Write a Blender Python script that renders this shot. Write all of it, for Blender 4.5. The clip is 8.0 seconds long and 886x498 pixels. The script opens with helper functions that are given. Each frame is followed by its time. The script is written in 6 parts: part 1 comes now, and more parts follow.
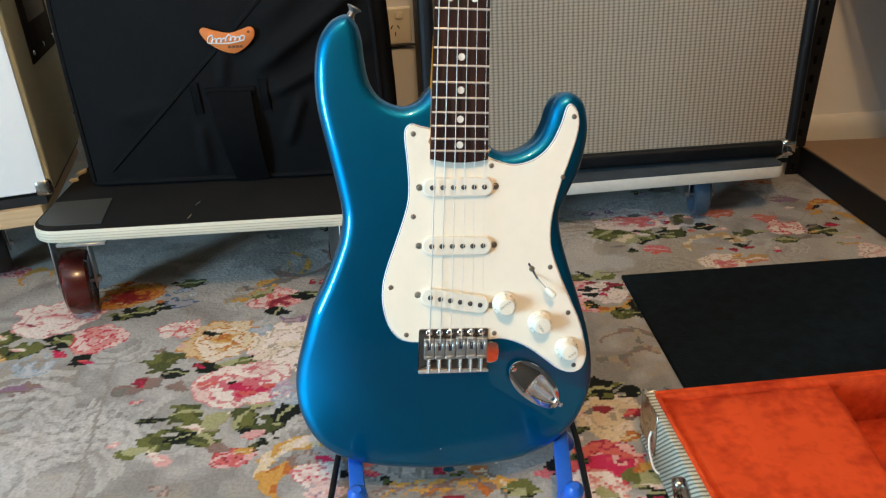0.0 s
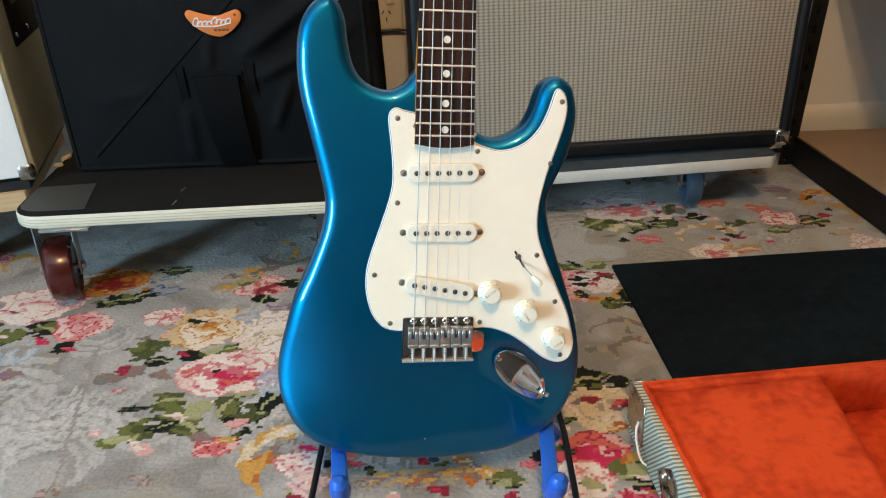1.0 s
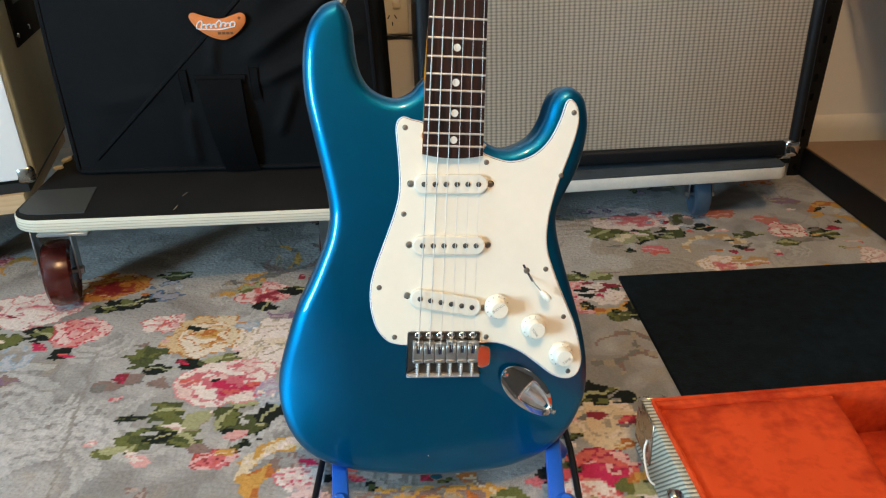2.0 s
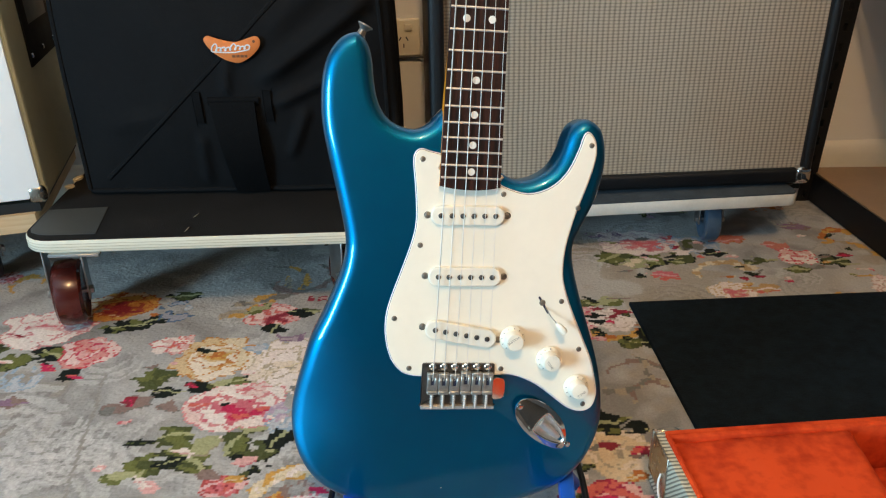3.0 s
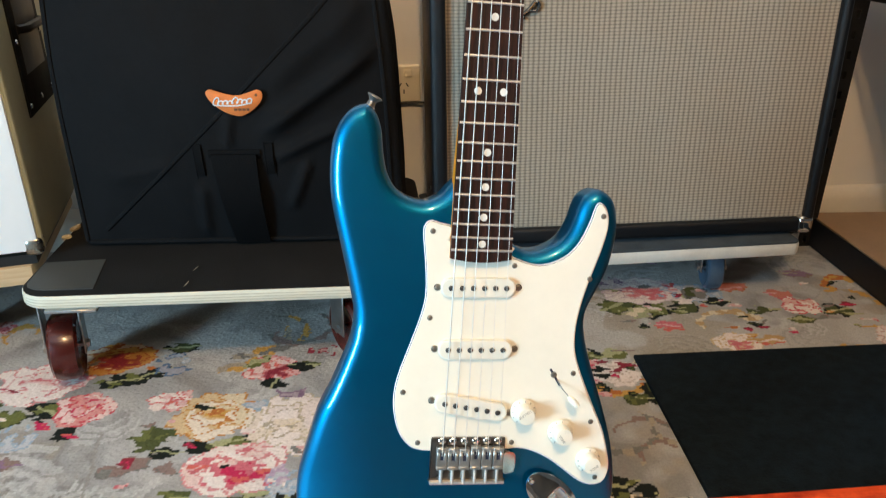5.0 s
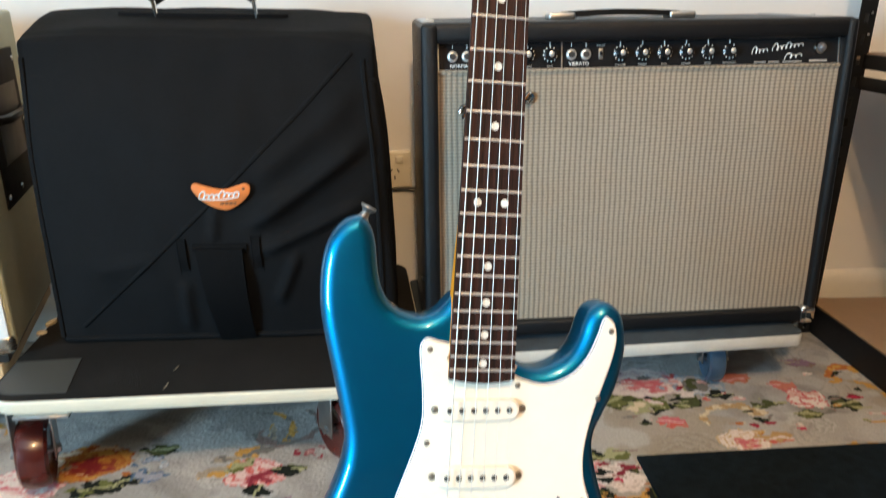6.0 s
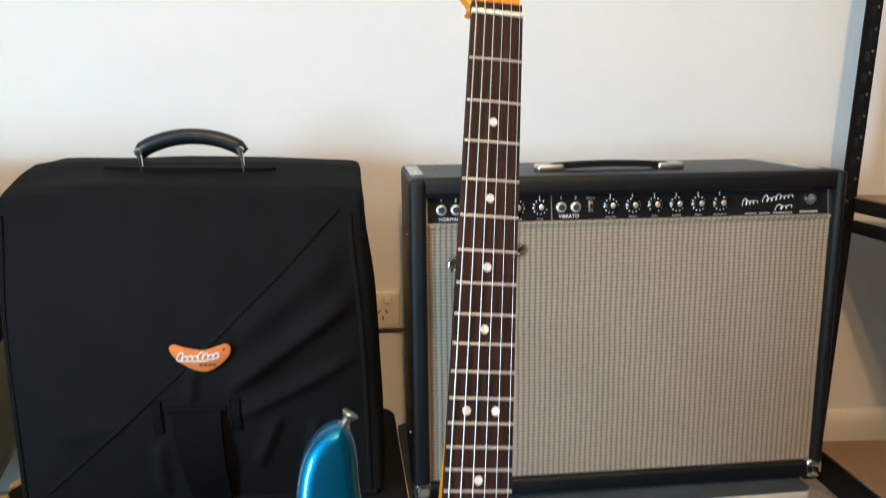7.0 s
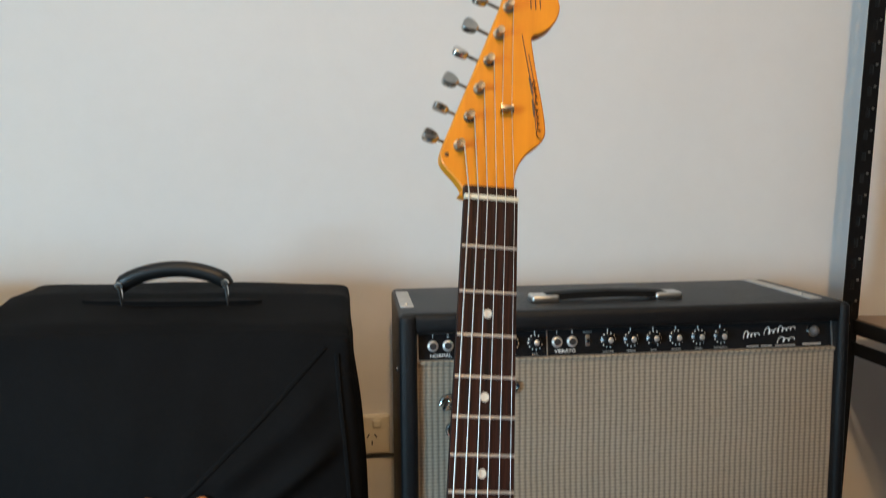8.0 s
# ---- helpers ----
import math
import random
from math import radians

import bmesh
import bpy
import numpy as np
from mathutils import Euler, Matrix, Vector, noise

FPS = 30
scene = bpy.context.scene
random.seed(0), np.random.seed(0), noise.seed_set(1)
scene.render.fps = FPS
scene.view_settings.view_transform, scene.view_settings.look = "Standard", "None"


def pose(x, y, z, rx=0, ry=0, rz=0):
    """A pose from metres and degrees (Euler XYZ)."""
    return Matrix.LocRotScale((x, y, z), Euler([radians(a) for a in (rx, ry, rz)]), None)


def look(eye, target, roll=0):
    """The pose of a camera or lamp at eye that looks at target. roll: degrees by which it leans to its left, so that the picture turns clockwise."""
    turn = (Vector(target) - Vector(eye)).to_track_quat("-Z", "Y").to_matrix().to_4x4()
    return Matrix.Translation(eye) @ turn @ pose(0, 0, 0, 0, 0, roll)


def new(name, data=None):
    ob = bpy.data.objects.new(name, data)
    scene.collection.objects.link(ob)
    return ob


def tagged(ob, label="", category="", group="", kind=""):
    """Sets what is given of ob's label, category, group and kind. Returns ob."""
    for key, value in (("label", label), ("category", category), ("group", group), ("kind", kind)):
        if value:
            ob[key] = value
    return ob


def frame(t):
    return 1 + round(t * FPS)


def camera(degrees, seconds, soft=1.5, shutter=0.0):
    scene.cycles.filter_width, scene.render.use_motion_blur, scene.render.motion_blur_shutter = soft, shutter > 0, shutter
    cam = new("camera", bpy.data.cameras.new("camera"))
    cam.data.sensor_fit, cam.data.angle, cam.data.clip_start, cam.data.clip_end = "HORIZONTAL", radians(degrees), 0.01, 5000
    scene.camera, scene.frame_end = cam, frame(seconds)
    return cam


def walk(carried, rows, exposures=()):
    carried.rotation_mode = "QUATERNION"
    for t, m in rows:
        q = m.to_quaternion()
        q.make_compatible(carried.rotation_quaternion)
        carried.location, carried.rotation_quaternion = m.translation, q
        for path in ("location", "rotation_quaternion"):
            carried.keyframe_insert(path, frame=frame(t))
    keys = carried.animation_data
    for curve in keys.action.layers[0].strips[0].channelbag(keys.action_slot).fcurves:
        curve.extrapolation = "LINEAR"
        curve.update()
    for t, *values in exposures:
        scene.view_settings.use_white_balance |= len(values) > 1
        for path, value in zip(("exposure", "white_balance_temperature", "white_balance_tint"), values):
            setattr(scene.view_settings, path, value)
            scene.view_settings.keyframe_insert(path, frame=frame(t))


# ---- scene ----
import functools
cam = camera(60.8, 8.0, soft=1.15, shutter=0.5)
PATH = [
    (0, (0.038, -0.008, 0.611), (-0.026, 1.791, -0.261), -3.3),
    (0.5, (0.048, -0.007, 0.619), (-0.017, 1.8, -0.236), -3.6),
    (1, (0.048, 0.003, 0.602), (-0.005, 1.79, -0.294), -2.8),
    (1.5, (0.044, 0.008, 0.606), (-0.009, 1.795, -0.291), -2.6),
    (1.7, (0.045, 0.015, 0.6), (-0.007, 1.803, -0.294), -2.4),
    (2.8, (0.028, 0.032, 0.616), (-0.035, 1.833, -0.251), -1.6),
    (3, (0.029, 0.033, 0.617), (-0.031, 1.839, -0.24), -1.5),
    (3.5, (0.028, 0.034, 0.618), (-0.029, 1.845, -0.228), -1.4),
    (4, (0.028, 0.04, 0.622), (-0.027, 1.856, -0.215), -1.4),
    (4.5, (0.028, 0.049, 0.625), (-0.016, 1.871, -0.199), -1.2),
    (4.7, (0.022, 0.055, 0.637), (-0.022, 1.88, -0.18), -1.3),
    (5.8, (0.005, 0.098, 0.668), (-0.006, 1.978, -0.012), -0.8),
    (6, (0.004, 0.117, 0.677), (0.001, 2.014, 0.043), -1.0),
    (6.5, (0.009, 0.158, 0.71), (0.027, 2.095, 0.213), -1.0),
    (7, (0.009, 0.173, 0.75), (0.034, 2.136, 0.367), -0.9),
    (7.5, (0.014, 0.215, 0.794), (0.052, 2.192, 0.494), -0.9),
    (8, (0.012, 0.225, 0.839), (0.061, 2.214, 0.638), -0.8),
]
EXPOSURES = [(0.0, 0.0), (4.5, 0.0), (4.7, 0.05), (5.8, 0.48), (6.5, 0.50), (7.0, 0.33), (7.5, 0.02), (8.0, -0.28)]
walk(cam, [(t, look(eye, target, roll)) for t, eye, target, roll in PATH], EXPOSURES)

# ---- world, sun and lamps ----
world = bpy.data.worlds.new("world")
scene.world = world
world.use_nodes = True
sky = world.node_tree.nodes.new("ShaderNodeTexSky")
sky.sky_type = "NISHITA"
sky.sun_disc = False
sky.sun_elevation, sky.sun_rotation = radians(38), radians(200)
world.node_tree.links.new(sky.outputs["Color"], world.node_tree.nodes["Background"].inputs["Color"])
world.node_tree.nodes["Background"].inputs["Strength"].default_value = 0.12

WINDOW_Y0, WINDOW_Y1, WINDOW_Z0, WINDOW_Z1 = -1.55, -0.55, 0.35, 1.35
LEFT_X, RIGHT_X, FRONT_Y, WALL_Y, CEILING_Z = -2.0, 2.1, -1.75, 1.63, 2.45


def area_lamp(name, place, target, size, size_y, power, colour):
    data = bpy.data.lights.new(name, "AREA")
    data.shape, data.size, data.size_y, data.energy, data.color = "RECTANGLE", size, size_y, power, colour
    ob = new(name, data)
    ob.matrix_world = look(place, target)
    return ob


area_lamp("window_daylight", (LEFT_X + 0.03, -1.05, 0.85), (1.0, -0.72, 0.83), 0.96, 0.96, 117.0, (0.46, 0.77, 1.0))
bulb = bpy.data.lights.new("ceiling_bulb", "POINT")
bulb.energy, bulb.color, bulb.shadow_soft_size = 90.0, (1.0, 0.62, 0.29), 0.07
new("ceiling_bulb", bulb).location = (0.15, -0.70, 2.27)


# ---- materials ----
def node(tree, kind, **values):
    n = tree.nodes.new(kind)
    for key, value in values.items():
        n.inputs[key.replace("_", " ")].default_value = value
    return n


def material(name, colour, rough=0.5, metal=0.0, vary=0.12, scale=30.0, bump=0.0, bump_scale=200.0, coat=0.0, tint=None, rough_vary=0.08, spec=0.5, ends=(0.5, 0.9)):
    """A surface whose colour wanders at two scales, with fine relief and uneven gloss."""
    m = bpy.data.materials.new(name)
    m.use_nodes = True
    t = m.node_tree
    b = t.nodes["Principled BSDF"]
    b.inputs["Metallic"].default_value = metal
    b.inputs["Coat Weight"].default_value = coat
    b.inputs["Coat Roughness"].default_value = 0.025
    b.inputs["Specular IOR Level"].default_value = spec
    co = t.nodes.new("ShaderNodeTexCoord")
    big = node(t, "ShaderNodeTexNoise", Scale=scale, Detail=5.0, Roughness=0.6)
    fine = node(t, "ShaderNodeTexNoise", Scale=scale * 9, Detail=3.0)
    for n in (big, fine):
        t.links.new(co.outputs["Object"], n.inputs["Vector"])
    mix = t.nodes.new("ShaderNodeMath")
    mix.operation = "MULTIPLY_ADD"
    t.links.new(fine.outputs["Fac"], mix.inputs[0])
    mix.inputs[1].default_value = 0.4
    t.links.new(big.outputs["Fac"], mix.inputs[2])
    ramp = t.nodes.new("ShaderNodeValToRGB")
    other = tint or [c * (1 - vary) for c in colour]
    ramp.color_ramp.elements[0].position, ramp.color_ramp.elements[1].position = ends
    ramp.color_ramp.elements[0].color = (*other, 1)
    ramp.color_ramp.elements[1].color = (*colour, 1)
    t.links.new(mix.outputs[0], ramp.inputs["Fac"])
    t.links.new(ramp.outputs["Color"], b.inputs["Base Color"])
    spread = t.nodes.new("ShaderNodeMapRange")
    spread.inputs["To Min"].default_value = max(0.02, rough - rough_vary)
    spread.inputs["To Max"].default_value = min(1.0, rough + rough_vary)
    t.links.new(big.outputs["Fac"], spread.inputs["Value"])
    t.links.new(spread.outputs["Result"], b.inputs["Roughness"])
    if bump:
        grain = node(t, "ShaderNodeTexNoise", Scale=bump_scale, Detail=4.0)
        t.links.new(co.outputs["Object"], grain.inputs["Vector"])
        lift = node(t, "ShaderNodeBump", Strength=bump, Distance=0.002)
        t.links.new(grain.outputs["Fac"], lift.inputs["Height"])
        t.links.new(lift.outputs["Normal"], b.inputs["Normal"])
    return m


def wood(name, light, dark, rough, stretch, scale, coat=0.0, contrast=(0.35, 0.75), spec=0.5):
    """Grain drawn out along one axis."""
    m = bpy.data.materials.new(name)
    m.use_nodes = True
    t = m.node_tree
    b = t.nodes["Principled BSDF"]
    b.inputs["Roughness"].default_value = rough
    b.inputs["Specular IOR Level"].default_value = spec
    b.inputs["Coat Weight"].default_value = coat
    b.inputs["Coat Roughness"].default_value = 0.08
    co = t.nodes.new("ShaderNodeTexCoord")
    mp = t.nodes.new("ShaderNodeMapping")
    mp.inputs["Scale"].default_value = stretch
    t.links.new(co.outputs["Object"], mp.inputs["Vector"])
    n = node(t, "ShaderNodeTexNoise", Scale=scale, Detail=6.0, Roughness=0.65, Distortion=0.4)
    t.links.new(mp.outputs["Vector"], n.inputs["Vector"])
    ramp = t.nodes.new("ShaderNodeValToRGB")
    ramp.color_ramp.elements[0].position, ramp.color_ramp.elements[1].position = contrast
    ramp.color_ramp.elements[0].color, ramp.color_ramp.elements[1].color = (*dark, 1), (*light, 1)
    t.links.new(n.outputs["Fac"], ramp.inputs["Fac"])
    t.links.new(ramp.outputs["Color"], b.inputs["Base Color"])
    lift = node(t, "ShaderNodeBump", Strength=0.15, Distance=0.001)
    t.links.new(n.outputs["Fac"], lift.inputs["Height"])
    t.links.new(lift.outputs["Normal"], b.inputs["Normal"])
    return m


def woven(name, thread, gap, step_x, step_z, warm, rough=0.75):
    """Speaker cloth: bright cords with a weft across them, in the plane of x and z."""
    m = bpy.data.materials.new(name)
    m.use_nodes = True
    t = m.node_tree
    b = t.nodes["Principled BSDF"]
    b.inputs["Roughness"].default_value = rough
    co = t.nodes.new("ShaderNodeTexCoord")
    wob = node(t, "ShaderNodeTexNoise", Scale=9.0, Detail=2.0)
    t.links.new(co.outputs["Object"], wob.inputs["Vector"])
    off = t.nodes.new("ShaderNodeVectorMath")
    off.operation = "MULTIPLY_ADD"
    t.links.new(wob.outputs["Color"], off.inputs[0])
    off.inputs[1].default_value = (0.004, 0.0, 0.004)
    t.links.new(co.outputs["Object"], off.inputs[2])
    sep = t.nodes.new("ShaderNodeSeparateXYZ")
    t.links.new(off.outputs["Vector"], sep.inputs["Vector"])

    def wave(socket, step):
        k = t.nodes.new("ShaderNodeMath")
        k.operation = "MULTIPLY"
        k.inputs[1].default_value = 2 * math.pi / step
        t.links.new(socket, k.inputs[0])
        s = t.nodes.new("ShaderNodeMath")
        s.operation = "SINE"
        t.links.new(k.outputs[0], s.inputs[0])
        r = t.nodes.new("ShaderNodeMapRange")
        r.inputs["From Min"].default_value = -1
        t.links.new(s.outputs[0], r.inputs["Value"])
        return r.outputs["Result"]

    cords, weft = wave(sep.outputs["X"], step_x), wave(sep.outputs["Z"], step_z)
    def math_node(kind, a, b, c=None):
        n = t.nodes.new("ShaderNodeMath")
        n.operation = kind
        for k, v in enumerate((a, b, c)):
            if isinstance(v, float):
                n.inputs[k].default_value = v
            elif v is not None:
                t.links.new(v, n.inputs[k])
        return n.outputs[0]

    fat_cords, fat_weft = math_node("POWER", cords, 0.65), math_node("POWER", weft, 0.55)
    cells = math_node("MULTIPLY", math_node("MULTIPLY_ADD", fat_cords, 0.62, 0.38), math_node("MULTIPLY_ADD", fat_weft, 0.55, 0.45))
    speck = node(t, "ShaderNodeTexNoise", Scale=260.0, Detail=2.0)
    t.links.new(co.outputs["Object"], speck.inputs["Vector"])
    height = math_node("MULTIPLY_ADD", speck.outputs["Fac"], 0.30, cells)
    ramp = t.nodes.new("ShaderNodeValToRGB")
    ramp.color_ramp.elements[0].position, ramp.color_ramp.elements[1].position = 0.20, 1.02
    ramp.color_ramp.elements[0].color, ramp.color_ramp.elements[1].color = (*gap, 1), (*thread, 1)
    ramp.color_ramp.elements.new(0.52).color = (*[0.45 * p + 0.55 * q for p, q in zip(thread, gap)], 1)
    t.links.new(height, ramp.inputs["Fac"])
    age = node(t, "ShaderNodeTexNoise", Scale=5.0, Detail=4.0)
    t.links.new(co.outputs["Object"], age.inputs["Vector"])
    stain = t.nodes.new("ShaderNodeMixRGB")
    stain.blend_type = "MULTIPLY"
    stain.inputs["Color2"].default_value = (*warm, 1)
    t.links.new(age.outputs["Fac"], stain.inputs["Fac"])
    t.links.new(ramp.outputs["Color"], stain.inputs["Color1"])
    t.links.new(stain.outputs["Color"], b.inputs["Base Color"])
    lift = node(t, "ShaderNodeBump", Strength=0.4, Distance=0.0015)
    t.links.new(height, lift.inputs["Height"])
    t.links.new(lift.outputs["Normal"], b.inputs["Normal"])
    return m


WALL = material("painted_plaster", (0.80, 0.79, 0.77), 0.75, vary=0.04, scale=3.0, bump=0.08, bump_scale=120.0)
# walls out of view: darkened to cut bounce light and reflections in the lacquer
WALL_DULL = material("taupe_bounce_cut_wall", (0.20, 0.19, 0.18), 0.8, vary=0.08, scale=3.0, bump=0.08, bump_scale=120.0)
WALL_DARK = material("dark_reflection_cut_wall", (0.062, 0.060, 0.058), 0.8, vary=0.15, scale=3.0, bump=0.08, bump_scale=120.0)
TRIM = material("gloss_white_trim", (0.78, 0.74, 0.66), 0.4, vary=0.08, scale=6.0)
BLUE = material("metallic_blue_lacquer", (0.0, 0.158, 0.328), 0.45, metal=1.0, vary=0.10, scale=5.0, coat=0.7, rough_vary=0.04)
GUARD = material("aged_white_plastic", (0.86, 0.80, 0.665), 0.45, vary=0.05, scale=12.0, spec=0.3)
GUARD_EDGE = material("white_ply_edge", (0.82, 0.84, 0.86), 0.35, vary=0.04)
DARK_PLY = material("black_ply", (0.02, 0.025, 0.05), 0.5)
COVER_PLASTIC = material("cream_plastic", (0.82, 0.77, 0.65), 0.3, vary=0.06, scale=20.0)
KNOB_PLASTIC = material("ivory_knob_plastic", (0.84, 0.79, 0.66), 0.3, vary=0.06, scale=40.0)
CHROME = material("worn_chrome", (0.74, 0.73, 0.71), 0.08, metal=1.0, vary=0.15, scale=60.0, rough_vary=0.05)
JACK_RING = material("bright_jack_ring", (0.80, 0.79, 0.76), 0.30, metal=0.6, vary=0.15, scale=80.0)
KNOB_CAP = material("spun_aluminium_cap", (0.86, 0.86, 0.85), 0.34, metal=0.8, vary=0.12, scale=90.0)
CUP_STEEL = material("satin_steel_cup", (0.78, 0.78, 0.75), 0.34, metal=0.8, vary=0.25, scale=90.0)
NICKEL = material("aged_nickel", (0.46, 0.42, 0.36), 0.28, metal=1.0, vary=0.35, scale=70.0, rough_vary=0.12)
STEEL = material("string_steel", (0.84, 0.79, 0.71), 0.38, metal=0.75, vary=0.1)
FRET = material("fret_wire", (0.52, 0.51, 0.50), 0.50, metal=0.7, vary=0.12, scale=80.0)
SADDLE = material("dull_steel", (0.56, 0.54, 0.50), 0.36, metal=0.85, vary=0.3, scale=120.0, rough_vary=0.12)
BRIDGE_PLATE = material("dark_tarnished_plate", (0.22, 0.20, 0.18), 0.30, metal=0.9, vary=0.4, scale=90.0)
SPRING = material("pale_steel", (0.70, 0.69, 0.66), 0.38, metal=0.7, vary=0.25, scale=150.0)
TUNER = material("bright_nickel", (0.66, 0.65, 0.62), 0.2, metal=1.0, vary=0.2, scale=80.0)
MATT_BLACK = material("matt_black_metal", (0.004, 0.004, 0.004), 0.7, vary=0.25, scale=30.0, spec=0.15)
WORN_PLATE = material("brushed_plate", (0.60, 0.60, 0.58), 0.5, metal=0.3, vary=0.2, scale=40.0)
SCREW = material("tarnished_screw", (0.27, 0.24, 0.20), 0.50, metal=0.7, vary=0.3, scale=200.0)
POLE = material("pickup_magnet", (0.10, 0.095, 0.09), 0.45, metal=0.7, vary=0.3, scale=200.0)
ROSEWOOD = wood("rosewood", (0.052, 0.016, 0.010), (0.0065, 0.0036, 0.0030), 0.62, (1.0, 0.05, 1.0), 320.0, spec=0.22)
MAPLE = wood("tinted_maple", (0.82, 0.305, 0.012), (0.68, 0.22, 0.008), 0.42, (1.0, 0.08, 1.0), 60.0, coat=0.05, spec=0.35)
DOT = material("clay_dot", (0.80, 0.77, 0.70), 0.35, vary=0.08, scale=80.0)
BONE = material("bone_nut", (0.76, 0.70, 0.55), 0.4, vary=0.1, scale=80.0)
DECAL = material("brown_gold_decal", (0.09, 0.035, 0.010), 0.4, vary=0.3, scale=80.0)
BLACK_INK = material("black_ink", (0.03, 0.03, 0.03), 0.5)
FADED_INK = material("faded_ink", (0.30, 0.28, 0.24), 0.5)
WHITE_INK = material("white_ink", (0.86, 0.85, 0.82), 0.5)
GREY_INK = material("worn_grey_ink", (0.38, 0.37, 0.35), 0.5)
TOLEX = material("black_tolex", (0.0060, 0.0070, 0.0085), 0.40, vary=0.25, scale=10.0, bump=0.5, bump_scale=700.0, spec=0.32)
GRILLE = woven("silver_speaker_cloth", (0.405, 0.362, 0.292), (0.066, 0.057, 0.044), 0.0086, 0.0054, (0.92, 0.80, 0.68))
PANEL = material("black_faceplate", (0.010, 0.010, 0.011), 0.25, vary=0.2, scale=20.0)
SILVER_TRIM = material("aluminium_trim", (0.70, 0.70, 0.68), 0.35, metal=1.0, vary=0.15, scale=60.0)
JEWEL = material("clouded_jewel", (0.14, 0.13, 0.13), 0.12, vary=0.3, scale=150.0, coat=1.0)
CANVAS = material("black_canvas", (0.0074, 0.0079, 0.0088), 0.85, vary=0.3, scale=14.0, bump=0.5, bump_scale=900.0, spec=0.12)
WEBBING = material("black_webbing", (0.0026, 0.0026, 0.0030), 0.8, vary=0.25, scale=60.0, bump=0.5, bump_scale=600.0, spec=0.12)
ORANGE_PATCH = material("orange_embroidery", (0.72, 0.20, 0.04), 0.7, vary=0.15, scale=60.0, bump=0.3, bump_scale=900.0)
WHITE_THREAD = material("white_thread", (0.72, 0.74, 0.76), 0.7, vary=0.1)
BROWN_THREAD = material("brown_thread", (0.16, 0.06, 0.02), 0.7)
RUBBER = material("black_rubber", (0.007, 0.007, 0.007), 0.45, vary=0.3, scale=30.0)
DOLLY_TOP = material("black_ribbed_carpet", (0.014, 0.0138, 0.0135), 0.85, vary=0.35, scale=12.0, bump=0.5, bump_scale=500.0, spec=0.12)
TAPE = material("grey_tape", (0.048, 0.052, 0.050), 0.6, vary=0.2, scale=20.0, bump=0.2, bump_scale=500.0)
PLYWOOD = wood("birch_ply_edge", (0.72, 0.67, 0.54), (0.62, 0.56, 0.43), 0.6, (0.3, 0.3, 8.0), 40.0)
EDGE_PAINT = material("white_edge_paint", (0.62, 0.60, 0.54), 0.55, vary=0.15, scale=25.0, bump=0.2, bump_scale=200.0)
GREY_CARPET = material("blue_grey_carpet", (0.050, 0.062, 0.072), 0.9, vary=0.3, scale=30.0, bump=0.5, bump_scale=700.0, spec=0.2)
WHEEL_RED = material("red_brown_wheel", (0.078, 0.0095, 0.006), 0.26, vary=0.35, scale=20.0, coat=0.3)
WHEEL_BLUE = material("blue_grey_wheel", (0.050, 0.085, 0.130), 0.35, vary=0.3, scale=20.0)
ZINC = material("zinc_steel", (0.48, 0.48, 0.475), 0.36, metal=1.0, vary=0.25, scale=40.0)
WHITE_FRONT = material("white_vinyl", (0.88, 0.88, 0.87), 0.4, vary=0.04, scale=6.0, bump=0.06, bump_scale=400.0)
CREAM_TOLEX = material("cream_tolex", (0.46, 0.45, 0.30), 0.5, vary=0.15, scale=10.0, bump=0.4, bump_scale=600.0)
BLACK_METAL = material("black_powder_coat", (0.0065, 0.0065, 0.007), 0.45, vary=0.25, scale=25.0, bump=0.15, bump_scale=500.0, spec=0.3)
PLY_LINE = material("ply_glue_line", (0.46, 0.39, 0.27), 0.6, vary=0.2, scale=60.0)
SHELF_BOARD = material("brown_particle_board", (0.32, 0.20, 0.115), 0.6, vary=0.16, scale=18.0, bump=0.15, bump_scale=300.0)
MAT = material("black_rubber_mat", (0.0080, 0.0138, 0.0185), 0.9, vary=0.7, scale=60.0, bump=1.0, bump_scale=330.0, spec=0.10)
PLUSH = material("orange_plush", (0.63, 0.070, 0.016), 0.9, scale=9.0, ends=(0.50, 0.80), tint=(0.30, 0.016, 0.005), bump=0.25, bump_scale=1400.0, spec=0.1)
STAND_BLUE = material("blue_plastic", (0.014, 0.11, 0.55), 0.38, vary=0.15, scale=20.0)
SOCKET = material("socket_plastic", (0.78, 0.72, 0.58), 0.3, vary=0.05)
CHIP = material("wood_chip", (0.62, 0.52, 0.34), 0.7, vary=0.2, scale=80.0)
BULB = bpy.data.materials.new("lamp_glass")
BULB.use_nodes = True
BULB.node_tree.nodes["Principled BSDF"].inputs["Emission Color"].default_value = (1.0, 0.7, 0.42, 1)
BULB.node_tree.nodes["Principled BSDF"].inputs["Emission Strength"].default_value = 6.0


